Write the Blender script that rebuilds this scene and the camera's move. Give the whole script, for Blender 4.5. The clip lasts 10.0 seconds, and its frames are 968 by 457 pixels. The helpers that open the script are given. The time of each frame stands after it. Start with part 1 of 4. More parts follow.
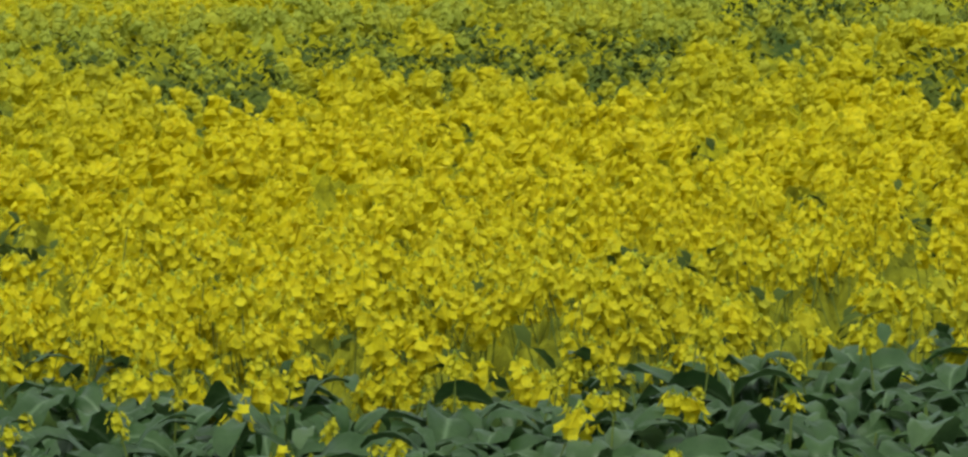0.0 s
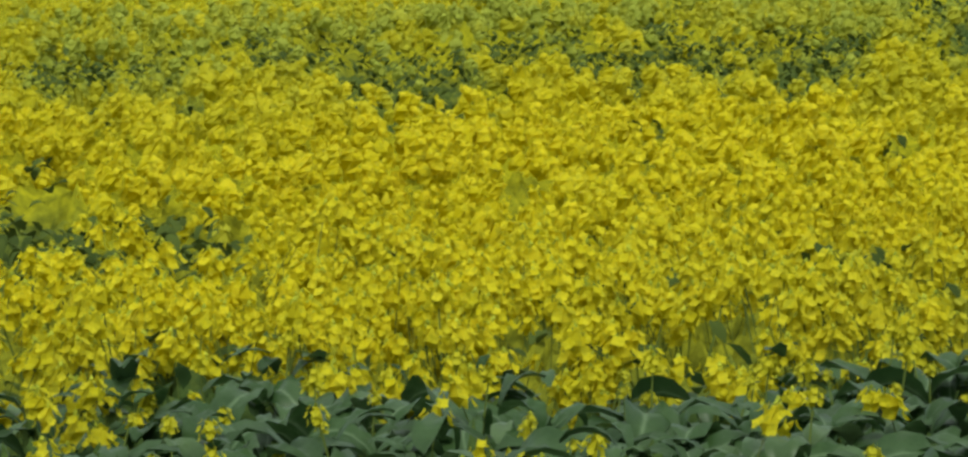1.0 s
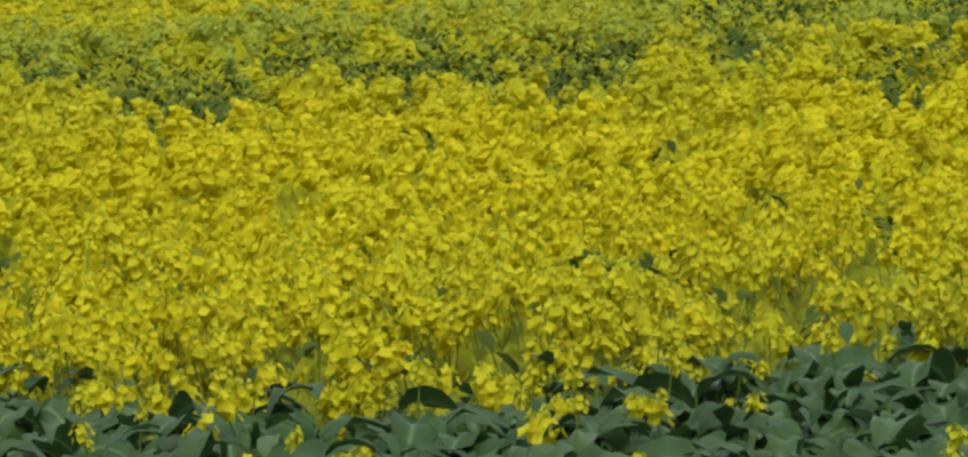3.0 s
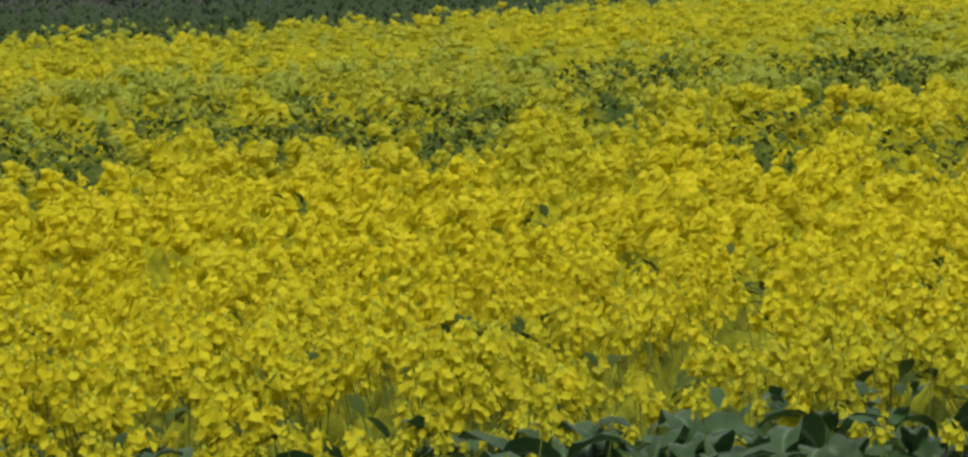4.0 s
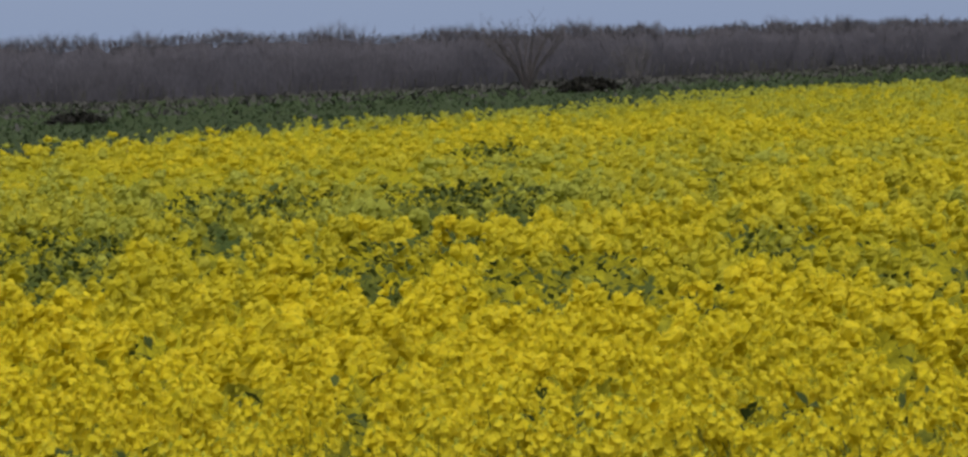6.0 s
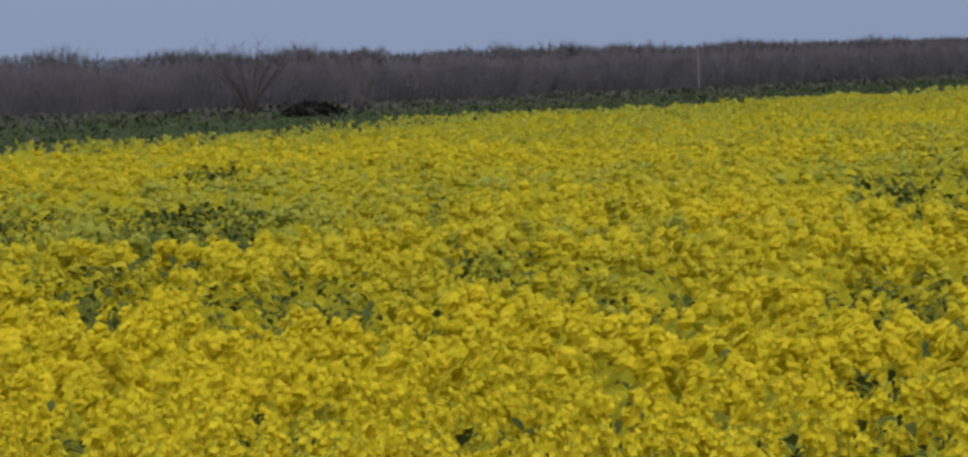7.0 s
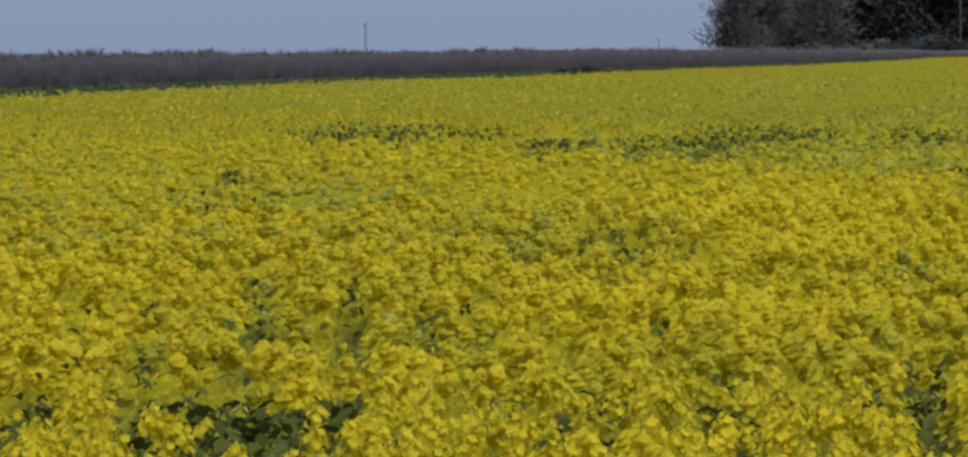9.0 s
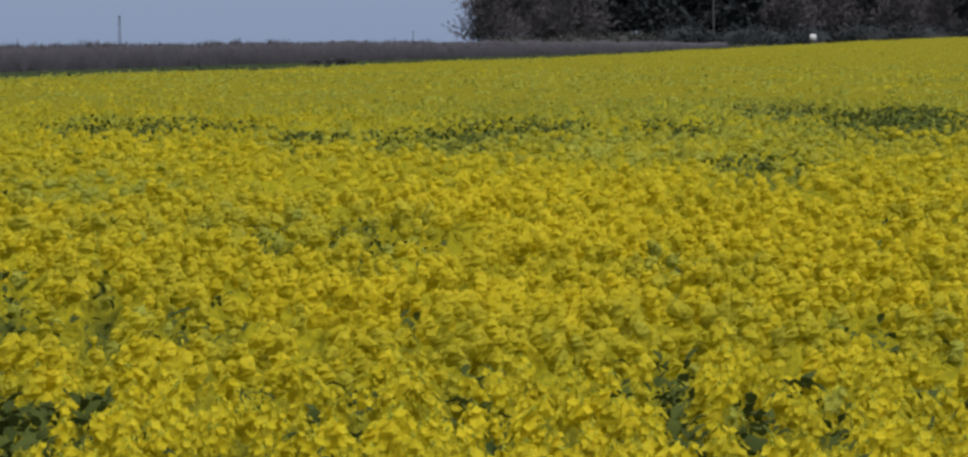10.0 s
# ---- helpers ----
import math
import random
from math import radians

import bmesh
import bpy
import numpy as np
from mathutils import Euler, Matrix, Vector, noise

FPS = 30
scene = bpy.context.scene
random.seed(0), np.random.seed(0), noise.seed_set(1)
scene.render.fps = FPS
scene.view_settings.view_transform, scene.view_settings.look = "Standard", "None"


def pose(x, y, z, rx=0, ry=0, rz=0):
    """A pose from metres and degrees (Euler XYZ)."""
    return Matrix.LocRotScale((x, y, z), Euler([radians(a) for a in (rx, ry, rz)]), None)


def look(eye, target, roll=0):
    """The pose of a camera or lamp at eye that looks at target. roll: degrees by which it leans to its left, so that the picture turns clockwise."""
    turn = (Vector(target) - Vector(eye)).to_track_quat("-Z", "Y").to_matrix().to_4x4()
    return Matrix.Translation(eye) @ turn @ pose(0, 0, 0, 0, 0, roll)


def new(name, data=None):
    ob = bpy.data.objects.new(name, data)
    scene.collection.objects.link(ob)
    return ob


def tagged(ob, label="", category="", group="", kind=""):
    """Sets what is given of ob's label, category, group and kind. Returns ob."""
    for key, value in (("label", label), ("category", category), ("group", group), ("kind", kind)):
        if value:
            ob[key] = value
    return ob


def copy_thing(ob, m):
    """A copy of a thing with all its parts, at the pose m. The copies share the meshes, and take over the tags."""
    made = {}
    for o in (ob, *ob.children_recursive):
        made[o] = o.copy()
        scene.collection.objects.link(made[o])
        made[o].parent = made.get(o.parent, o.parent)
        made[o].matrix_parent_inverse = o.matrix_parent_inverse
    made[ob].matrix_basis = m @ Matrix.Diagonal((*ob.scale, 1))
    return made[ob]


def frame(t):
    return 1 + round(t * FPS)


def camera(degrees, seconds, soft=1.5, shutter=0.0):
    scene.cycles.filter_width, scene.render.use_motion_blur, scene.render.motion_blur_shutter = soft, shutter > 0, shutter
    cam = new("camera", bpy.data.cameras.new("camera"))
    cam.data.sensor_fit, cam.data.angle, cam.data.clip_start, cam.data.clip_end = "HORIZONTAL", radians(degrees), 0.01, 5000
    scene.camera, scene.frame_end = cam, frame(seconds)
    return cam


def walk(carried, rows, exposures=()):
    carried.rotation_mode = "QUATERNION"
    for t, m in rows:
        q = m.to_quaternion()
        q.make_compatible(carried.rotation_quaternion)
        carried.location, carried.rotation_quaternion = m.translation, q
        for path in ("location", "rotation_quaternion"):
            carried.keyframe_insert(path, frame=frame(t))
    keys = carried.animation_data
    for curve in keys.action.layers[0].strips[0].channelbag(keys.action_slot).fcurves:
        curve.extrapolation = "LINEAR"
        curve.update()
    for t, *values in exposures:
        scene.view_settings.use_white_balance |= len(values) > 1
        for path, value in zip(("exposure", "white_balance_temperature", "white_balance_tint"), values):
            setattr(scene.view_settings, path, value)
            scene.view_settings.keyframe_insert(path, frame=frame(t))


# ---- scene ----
# The camera: a long lens held by hand beside the field, panning to the right
cam = camera(12.0, 10.0, soft=2.7, shutter=0.05)
EYE = 2.0


def held(yaw, pitch, roll, x, y, z):
    return pose(x, y, EYE + z, 0, 0, yaw) @ pose(0, 0, 0, 90 + pitch) @ pose(0, 0, 0, 0, 0, -roll)


PATH = [
    (0.0, 24.791, -4.645, 1.263, -0.047, -0.004, -0.012),
    (0.5, 25.875, -4.598, 1.304, -0.058, -0.027, -0.011),
    (0.7, 26.278, -4.641, 1.225, -0.067, -0.029, -0.013),
    (1.0, 27.068, -4.628, 1.275, -0.070, -0.038, -0.014),
    (1.3, 28.119, -4.486, 1.303, -0.081, -0.033, -0.016),
    (1.5, 28.720, -4.472, 1.607, -0.087, -0.029, -0.020),
    (1.8, 28.469, -4.476, 1.983, -0.078, -0.036, -0.020),
    (2.0, 27.156, -4.526, 2.048, -0.056, -0.037, -0.016),
    (2.1, 26.428, -4.537, 2.028, -0.047, -0.036, -0.024),
    (2.5, 25.447, -4.610, 2.058, -0.049, -0.020, -0.015),
    (2.8, 24.906, -4.607, 2.138, -0.035, -0.029, -0.013),
    (3.0, 24.348, -4.585, 2.161, -0.032, -0.018, -0.012),
    (3.2, 23.558, -4.547, 2.123, -0.026, -0.019, -0.011),
    (4.3, 22.522, -3.620, 1.978, -0.029, 0.005, -0.008),
    (4.5, 22.133, -3.500, 2.033, -0.025, 0.011, -0.006),
    (4.8, 21.098, -3.255, 1.911, -0.021, 0.010, -0.001),
    (5.0, 20.625, -3.034, 1.913, -0.020, 0.022, -0.004),
    (5.3, 20.241, -2.787, 1.910, -0.022, 0.030, 0.001),
    (5.5, 19.821, -2.663, 1.866, -0.013, 0.031, -0.002),
    (5.8, 18.703, -2.489, 1.843, -0.007, 0.033, -0.001),
    (6.0, 17.898, -2.406, 1.835, -0.006, 0.044, -0.004),
    (6.2, 17.096, -2.346, 1.858, 0.001, 0.044, 0.002),
    (7.3, 12.167, -2.202, 1.317, 0.023, 0.044, 0.001),
    (7.5, 9.991, -2.210, 1.181, 0.026, 0.049, -0.000),
    (7.9, 6.534, -2.198, 0.929, 0.044, 0.023, 0.003),
    (8.0, 5.746, -2.193, 0.868, 0.048, 0.017, 0.002),
    (8.2, 4.539, -2.185, 0.766, 0.056, 0.013, 0.000),
    (8.5, 2.702, -2.203, 0.610, 0.063, 0.019, -0.000),
    (8.7, 1.642, -2.223, 0.521, 0.069, 0.013, 0.004),
    (9.0, 0.000, -2.213, 0.452, 0.082, -0.004, 0.008),
    (9.2, -0.876, -2.213, 0.440, 0.090, -0.017, 0.004),
    (9.5, -1.963, -2.243, 0.440, 0.093, -0.013, 0.006),
    (9.7, -2.404, -2.271, 0.464, 0.097, -0.009, 0.007),
    (10.0, -3.047, -2.333, 0.493, 0.103, -0.014, 0.004),
]
walk(cam, [(t, held(*row)) for t, *row in PATH], exposures=[(0.0, 0.08, 6500, -11), (3.0, 0.06, 6500, -11), (4.5, -0.07, 6500, 6), (5.5, -0.14, 6500, 15), (6.2, -0.18, 6500, 14), (7.5, -0.21, 6500, 14), (8.5, -0.22, 6500, 11), (10.0, -0.18, 6500, 13)])

# ---- light: a hazy bright sky with a veiled sun behind the camera ----
SUN_ELEVATION, SUN_BEARING = 50, 155
world = bpy.data.worlds.new("sky")
scene.world = world
world.use_nodes = True
wt = world.node_tree
wt.nodes.clear()
w_out = wt.nodes.new("ShaderNodeOutputWorld")
w_bg = wt.nodes.new("ShaderNodeBackground")
w_sky = wt.nodes.new("ShaderNodeTexSky")
w_sky.sky_type = "NISHITA"
w_sky.sun_disc = False
w_sky.sun_elevation = radians(SUN_ELEVATION)
w_sky.sun_rotation = radians(SUN_BEARING)
w_sky.dust_density = 0.6
w_sky.ozone_density = 2.0
w_at = wt.nodes.new("ShaderNodeTexCoord")
w_up = wt.nodes.new("ShaderNodeSeparateXYZ")
wt.links.new(w_at.outputs["Generated"], w_up.inputs["Vector"])
w_veil = wt.nodes.new("ShaderNodeValToRGB")  # thin cloud: blue-grey low down, whiter overhead
w_veil.color_ramp.elements[0].position, w_veil.color_ramp.elements[0].color = 0.04, (0.250, 0.340, 0.520, 1)
w_veil.color_ramp.elements[1].position, w_veil.color_ramp.elements[1].color = 0.5, (1.02, 1.04, 1.04, 1)
wt.links.new(w_up.outputs["Z"], w_veil.inputs["Fac"])
w_gain = wt.nodes.new("ShaderNodeMix")
w_gain.data_type, w_gain.blend_type = "RGBA", "MULTIPLY"
w_gain.inputs["Factor"].default_value = 1.0
w_gain.inputs["B"].default_value = (10, 10, 10, 1)
wt.links.new(w_veil.outputs["Color"], w_gain.inputs["A"])
w_haze = wt.nodes.new("ShaderNodeMix")
w_haze.data_type = "RGBA"
w_haze.inputs["Factor"].default_value = 0.9
wt.links.new(w_sky.outputs["Color"], w_haze.inputs["A"])
wt.links.new(w_gain.outputs["Result"], w_haze.inputs["B"])
wt.links.new(w_haze.outputs["Result"], w_bg.inputs["Color"])
w_bg.inputs["Strength"].default_value = 0.1
wt.links.new(w_bg.outputs["Background"], w_out.inputs["Surface"])

sun = new("sun", bpy.data.lights.new("sun", "SUN"))
sun.data.energy = 2.5
sun.data.angle = radians(20)
sun.data.color = (1.0, 0.95, 0.86)
_b, _e = radians(SUN_BEARING), radians(SUN_ELEVATION)
sun_from = Vector((math.sin(_b) * math.cos(_e), math.cos(_b) * math.cos(_e), math.sin(_e)))
sun.matrix_world = look(sun_from * 50, (0, 0, 0))


# ---- materials ----
class Mat:
    """A small builder for node materials."""

    def __init__(self, name, rough=0.7, spec=0.3):
        self.m = bpy.data.materials.new(name)
        self.m.use_nodes = True
        self.t = self.m.node_tree
        self.p = self.t.nodes["Principled BSDF"]
        self.out = self.t.nodes["Material Output"]
        self.p.inputs["Roughness"].default_value = rough
        self.p.inputs["Specular IOR Level"].default_value = spec

    def node(self, kind, **values):
        n = self.t.nodes.new(kind)
        for k, v in values.items():
            n.inputs[k].default_value = v
        return n

    def link(self, a, b):
        self.t.links.new(a, b)

    def where(self):
        return self.node("ShaderNodeTexCoord").outputs["Object"]

    def noise(self, scale, detail=3.0, rough=0.55, stretch=None):
        n = self.node("ShaderNodeTexNoise", Scale=scale, Detail=detail, Roughness=rough)
        if stretch:
            g = self.node("ShaderNodeMapping", Scale=stretch)
            self.link(self.where(), g.inputs["Vector"])
            self.link(g.outputs["Vector"], n.inputs["Vector"])
        else:
            self.link(self.where(), n.inputs["Vector"])
        return n.outputs["Fac"]

    def attr(self, name):
        n = self.t.nodes.new("ShaderNodeAttribute")
        n.attribute_name = name
        return n.outputs["Fac"]

    def ramp(self, fac, stops):
        n = self.t.nodes.new("ShaderNodeValToRGB")
        e = n.color_ramp.elements
        while len(e) < len(stops):
            e.new(0.5)
        for el, (p, c) in zip(e, stops):
            el.position, el.color = p, (*c, 1)
        self.link(fac, n.inputs["Fac"])
        return n.outputs["Color"]

    def mix(self, fac, a, b, how="MIX"):
        n = self.t.nodes.new("ShaderNodeMix")
        n.data_type, n.blend_type = "RGBA", how
        for v, k in ((fac, "Factor"), (a, "A"), (b, "B")):
            if isinstance(v, (int, float)):
                n.inputs[k].default_value = v
            elif isinstance(v, tuple):
                n.inputs[k].default_value = (*v, 1)
            else:
                self.link(v, n.inputs[k])
        return n.outputs["Result"]

    def island(self):
        return self.t.nodes.new("ShaderNodeNewGeometry").outputs["Random Per Island"]

    def bump(self, fac, strength, dist):
        n = self.node("ShaderNodeBump", Strength=strength, Distance=dist)
        self.link(fac, n.inputs["Height"])
        self.link(n.outputs["Normal"], self.p.inputs["Normal"])

    def color(self, c):
        self.link(c, self.p.inputs["Base Color"])
        return self

    def thin(self, c, share):
        """Let some light through a petal or a leaf."""
        tr = self.node("ShaderNodeBsdfTranslucent")
        self.link(c, tr.inputs["Color"])
        mx = self.node("ShaderNodeMixShader", Fac=share)
        self.link(self.p.outputs["BSDF"], mx.inputs[1])
        self.link(tr.outputs["BSDF"], mx.inputs[2])
        self.link(mx.outputs["Shader"], self.out.inputs["Surface"])
        return self


def make_petal():
    m = Mat("petal_yellow", 0.75, 0.08)
    # the low tints serve dull, leafy bloom and also painted distance haze
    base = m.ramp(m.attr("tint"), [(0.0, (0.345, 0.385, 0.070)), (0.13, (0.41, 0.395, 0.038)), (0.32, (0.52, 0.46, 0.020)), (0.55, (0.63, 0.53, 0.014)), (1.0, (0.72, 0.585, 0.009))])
    c = m.mix(m.island(), m.mix(0.30, base, (0.33, 0.32, 0.03)), m.mix(0.22, base, (0.78, 0.71, 0.11)))
    # green calyces and stalks between the petals
    gaps = m.ramp(m.noise(48.0, 2.0, 0.6), [(0.36, (0.45, 0.45, 0.45)), (0.5, (0, 0, 0))])
    c = m.mix(gaps, c, (0.29, 0.28, 0.03))
    return m.color(c).thin(c, 0.42).m


def make_bud():
    m = Mat("bud_green", 0.85, 0.05)
    c = m.mix(m.island(), (0.22, 0.25, 0.03), (0.46, 0.46, 0.05))
    return m.color(c).m


def make_stem():
    m = Mat("stem_green", 0.85, 0.08)
    c = m.mix(m.noise(14.0), (0.08, 0.11, 0.025), (0.15, 0.175, 0.04))
    return m.color(c).m


def make_leaf():
    m = Mat("leaf_blue_green", 0.42, 0.3)
    c = m.ramp(m.island(), [(0.0, (0.016, 0.036, 0.010)), (0.4, (0.028, 0.059, 0.015)), (0.8, (0.043, 0.085, 0.025)), (1.0, (0.092, 0.135, 0.056))])
    # mottled leaf tone; its pale and dark ends paint in sheen and shaded folds
    c = m.mix(m.ramp(m.noise(14.0, 5.0, 0.65), [(0.35, (0, 0, 0)), (0.68, (1, 1, 1))]), m.mix(0.3, c, (0.014, 0.032, 0.009)), m.mix(0.4, c, (0.095, 0.146, 0.062)))
    rib = m.ramp(m.attr("tint"), [(0.70, (0, 0, 0)), (0.99, (1, 1, 1))])
    c = m.mix(rib, c, m.mix(0.7, c, (0.16, 0.22, 0.12)))
    m.bump(m.noise(16.0, 2.0), 0.45, 0.014)
    return m.color(c).thin(c, 0.25).m


def make_upper_leaf():
    m = Mat("upper_leaf_green", 0.85, 0.05)
    c = m.mix(m.island(), (0.026, 0.042, 0.012), (0.072, 0.094, 0.022))
    c = m.mix(m.noise(20.0, 3.0), c, m.mix(0.4, c, (0.12, 0.14, 0.03)))
    return m.color(c).thin(c, 0.22).m


def make_shaded_undergrowth():
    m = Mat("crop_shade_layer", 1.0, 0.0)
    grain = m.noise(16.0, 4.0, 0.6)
    # dark olive and leaf green, with the shade between the heads mixed in
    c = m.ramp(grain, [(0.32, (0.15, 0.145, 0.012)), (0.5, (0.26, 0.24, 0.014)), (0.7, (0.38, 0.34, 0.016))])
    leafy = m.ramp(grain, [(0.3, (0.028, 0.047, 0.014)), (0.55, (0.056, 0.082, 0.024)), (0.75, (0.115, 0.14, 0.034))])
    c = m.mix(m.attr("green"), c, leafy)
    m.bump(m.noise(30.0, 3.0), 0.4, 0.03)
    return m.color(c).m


def make_canopy():
    m = Mat("shaded_bloom_canopy", 1.0, 0.0)
    grain = m.noise(5.0, 6.0, 0.7)
    # yellow kept darker than the petals to paint in the far crop's self-shadow
    c = m.ramp(grain, [(0.28, (0.16, 0.152, 0.016)), (0.45, (0.205, 0.190, 0.018)), (0.65, (0.255, 0.232, 0.020))])
    c = m.mix(m.attr("green"), c, m.mix(grain, (0.05, 0.09, 0.04), (0.20, 0.24, 0.05)))
    m.bump(grain, 0.9, 0.10)
    return m.color(c).m


def make_ground():
    m = Mat("rough_grass_ground", 1.0, 0.0)
    wide = m.noise(0.15, 5.0)
    fine = m.noise(6.0, 6.0, 0.7)
    c = m.mix(wide, (0.024, 0.046, 0.018), (0.044, 0.068, 0.028))
    c = m.mix(m.ramp(fine, [(0.4, (0, 0, 0)), (0.7, (1, 1, 1))]), c, (0.055, 0.058, 0.040))
    m.bump(fine, 0.6, 0.05)
    return m.color(c).m


def make_grass():
    m = Mat("verge_grass", 0.7, 0.25)
    c = m.mix(m.island(), (0.030, 0.052, 0.021), (0.053, 0.080, 0.033))
    c = m.mix(m.ramp(m.noise(0.45, 4.0, 0.65), [(0.35, (0, 0, 0)), (0.65, (1, 1, 1))]), m.mix(0.3, c, (0.022, 0.050, 0.016)), m.mix(0.2, c, (0.08, 0.095, 0.04)))
    return m.color(c).thin(c, 0.2).m


def make_twig(name, a, b):
    m = Mat(name, 0.85, 0.15)
    c = m.mix(m.island(), a, b)
    c = m.mix(m.noise(1.3, 4.0), c, m.mix(0.4, c, (0.16, 0.15, 0.14)))
    return m.color(c).m


def make_hedge_core():
    m = Mat("hedge_inner_branches", 0.9, 0.1)
    fine = m.noise(9.0, 6.0, 0.75, (1, 1, 0.35))
    wide = m.noise(0.35, 3.0)
    c = m.ramp(fine, [(0.3, (0.044, 0.044, 0.056)), (0.5, (0.063, 0.062, 0.077)), (0.75, (0.092, 0.090, 0.112))])
    c = m.mix(wide, c, m.mix(0.3, c, (0.085, 0.075, 0.075)))
    m.bump(fine, 0.7, 0.06)
    return m.color(c).m


def make_bark():
    m = Mat("grey_bark", 0.9, 0.1)
    n = m.noise(5.0, 5.0, 0.6, (1, 1, 0.2))
    c = m.mix(n, (0.035, 0.032, 0.034), (0.10, 0.092, 0.095))
    m.bump(n, 0.6, 0.03)
    return m.color(c).m


def make_foliage(name, a, b):
    m = Mat(name, 0.7, 0.2)
    c = m.mix(m.island(), a, b)
    c = m.mix(m.noise(0.8, 4.0), c, m.mix(0.5, c, a))
    return m.color(c).m


def make_plain(name, a, b, rough=0.6, scale=8.0):
    m = Mat(name, rough, 0.3)
    n = m.noise(scale, 4.0)
    m.bump(n, 0.2, 0.01)
    return m.color(m.mix(n, a, b)).m


PETAL, BUD, STEM, LEAF, UPPER_LEAF = make_petal(), make_bud(), make_stem(), make_leaf(), make_upper_leaf()
SHADE_LAYER, CANOPY, GROUND, GRASS = make_shaded_undergrowth(), make_canopy(), make_ground(), make_grass()
DEAD_GRASS = make_twig("dry_winter_grass", (0.032, 0.035, 0.031), (0.046, 0.048, 0.043))
TWIG = make_twig("bare_hedge_twig", (0.054, 0.053, 0.067), (0.082, 0.080, 0.100))
DARK_TWIG = make_twig("dark_bare_twig", (0.035, 0.031, 0.034), (0.075, 0.066, 0.07))
PALE_TWIG = make_twig("pale_bare_twig", (0.062, 0.058, 0.062), (0.105, 0.098, 0.102))
# far tree twigs: the blue-grey in the colour includes distance haze
TREE_TWIG = make_twig("bare_tree_twig", (0.056, 0.051, 0.065), (0.110, 0.100, 0.124))
HEDGE_CORE, BARK = make_hedge_core(), make_bark()
# dark ivy, shifted blue to hold the haze of 600 m
IVY = make_foliage("hazed_ivy_leaf", (0.016, 0.020, 0.024), (0.030, 0.036, 0.040))
BUSH_LEAF = make_foliage("dark_bush_leaf", (0.007, 0.007, 0.006), (0.019, 0.019, 0.012))
SCRUB = make_foliage("grey_scrub_leaf", (0.036, 0.040, 0.038), (0.075, 0.080, 0.074))
BROWN_SCRUB = make_foliage("dull_brown_scrub_leaf", (0.038, 0.038, 0.042), (0.066, 0.064, 0.068))
PALE_POST = make_plain("weathered_grey_paint", (0.11, 0.11, 0.115), (0.20, 0.20, 0.205))
POLE_WOOD = make_plain("weathered_pole_wood", (0.065, 0.065, 0.07), (0.115, 0.115, 0.12), 0.8)
MAST_STEEL = make_plain("grey_steel", (0.04, 0.045, 0.055), (0.08, 0.085, 0.095), 0.5)
WHITE_PLASTIC = make_plain("white_plastic", (0.52, 0.54, 0.54), (0.66, 0.67, 0.67), 0.4)


# ---- mesh helpers ----
rng = np.random.default_rng(7)


def mesh_from(name, verts, quads, materials, index=None, smooth=False, **attrs):
    """One mesh from arrays: verts (n, 3), quads (m, 4), with a material index a face and float attributes a vertex."""
    me = bpy.data.meshes.new(name)
    n, m = len(verts), len(quads)
    me.vertices.add(n)
    me.vertices.foreach_set("co", np.ascontiguousarray(verts, dtype=np.float32).ravel())
    me.loops.add(m * 4)
    me.loops.foreach_set("vertex_index", np.ascontiguousarray(quads, dtype=np.int32).ravel())
    me.polygons.add(m)
    me.polygons.foreach_set("loop_start", np.arange(m, dtype=np.int32) * 4)
    for mat in materials:
        me.materials.append(mat)
    if index is not None:
        me.polygons.foreach_set("material_index", np.ascontiguousarray(index, dtype=np.int32))
    me.polygons.foreach_set("use_smooth", np.ascontiguousarray(np.broadcast_to(smooth, m)))
    for key, value in attrs.items():
        a = me.attributes.new(key, "FLOAT", "POINT")
        a.data.foreach_set("value", np.ascontiguousarray(value, dtype=np.float32))
    me.update()
    me.validate()
    return me


def lattice(x, y, size, seed):
    """Smooth noise from -1 to 1 on the plan."""
    gx, gy = x / size + 1000.5, y / size + 1000.5
    ix, iy = np.floor(gx).astype(np.int64), np.floor(gy).astype(np.int64)
    fx, fy = gx - ix, gy - iy
    fx, fy = fx * fx * (3 - 2 * fx), fy * fy * (3 - 2 * fy)

    def h(a, b):
        v = (a * 374761393 + b * 668265263 + seed * 1274126177) & 0x7FFFFFFF
        v = ((v ^ (v >> 13)) * 1103515245) & 0x7FFFFFFF
        return ((v ^ (v >> 16)) & 0xFFFF) / 32767.5 - 1

    top = h(ix, iy) * (1 - fx) + h(ix + 1, iy) * fx
    low = h(ix, iy + 1) * (1 - fx) + h(ix + 1, iy + 1) * fx
    return top * (1 - fy) + low * fy


def scatter(template, places, turn, scale, lean=None):
    """Repeats a template (verts, quads) at the places; returns joined verts and quads."""
    tv, tq = template
    n, k = len(places), len(tv)
    c, s = np.cos(turn)[:, None], np.sin(turn)[:, None]
    p = tv[None] * scale[:, None, None]
    x, y, z = p[..., 0], p[..., 1], p[..., 2]
    if lean is not None:
        x, y = x + z * lean[:, 0:1], y + z * lean[:, 1:2]
    v = np.stack([x * c - y * s, x * s + y * c, z], -1) + places[:, None]
    q = tq[None] + (np.arange(n) * k)[:, None, None]
    return v.reshape(-1, 3), q.reshape(-1, 4)


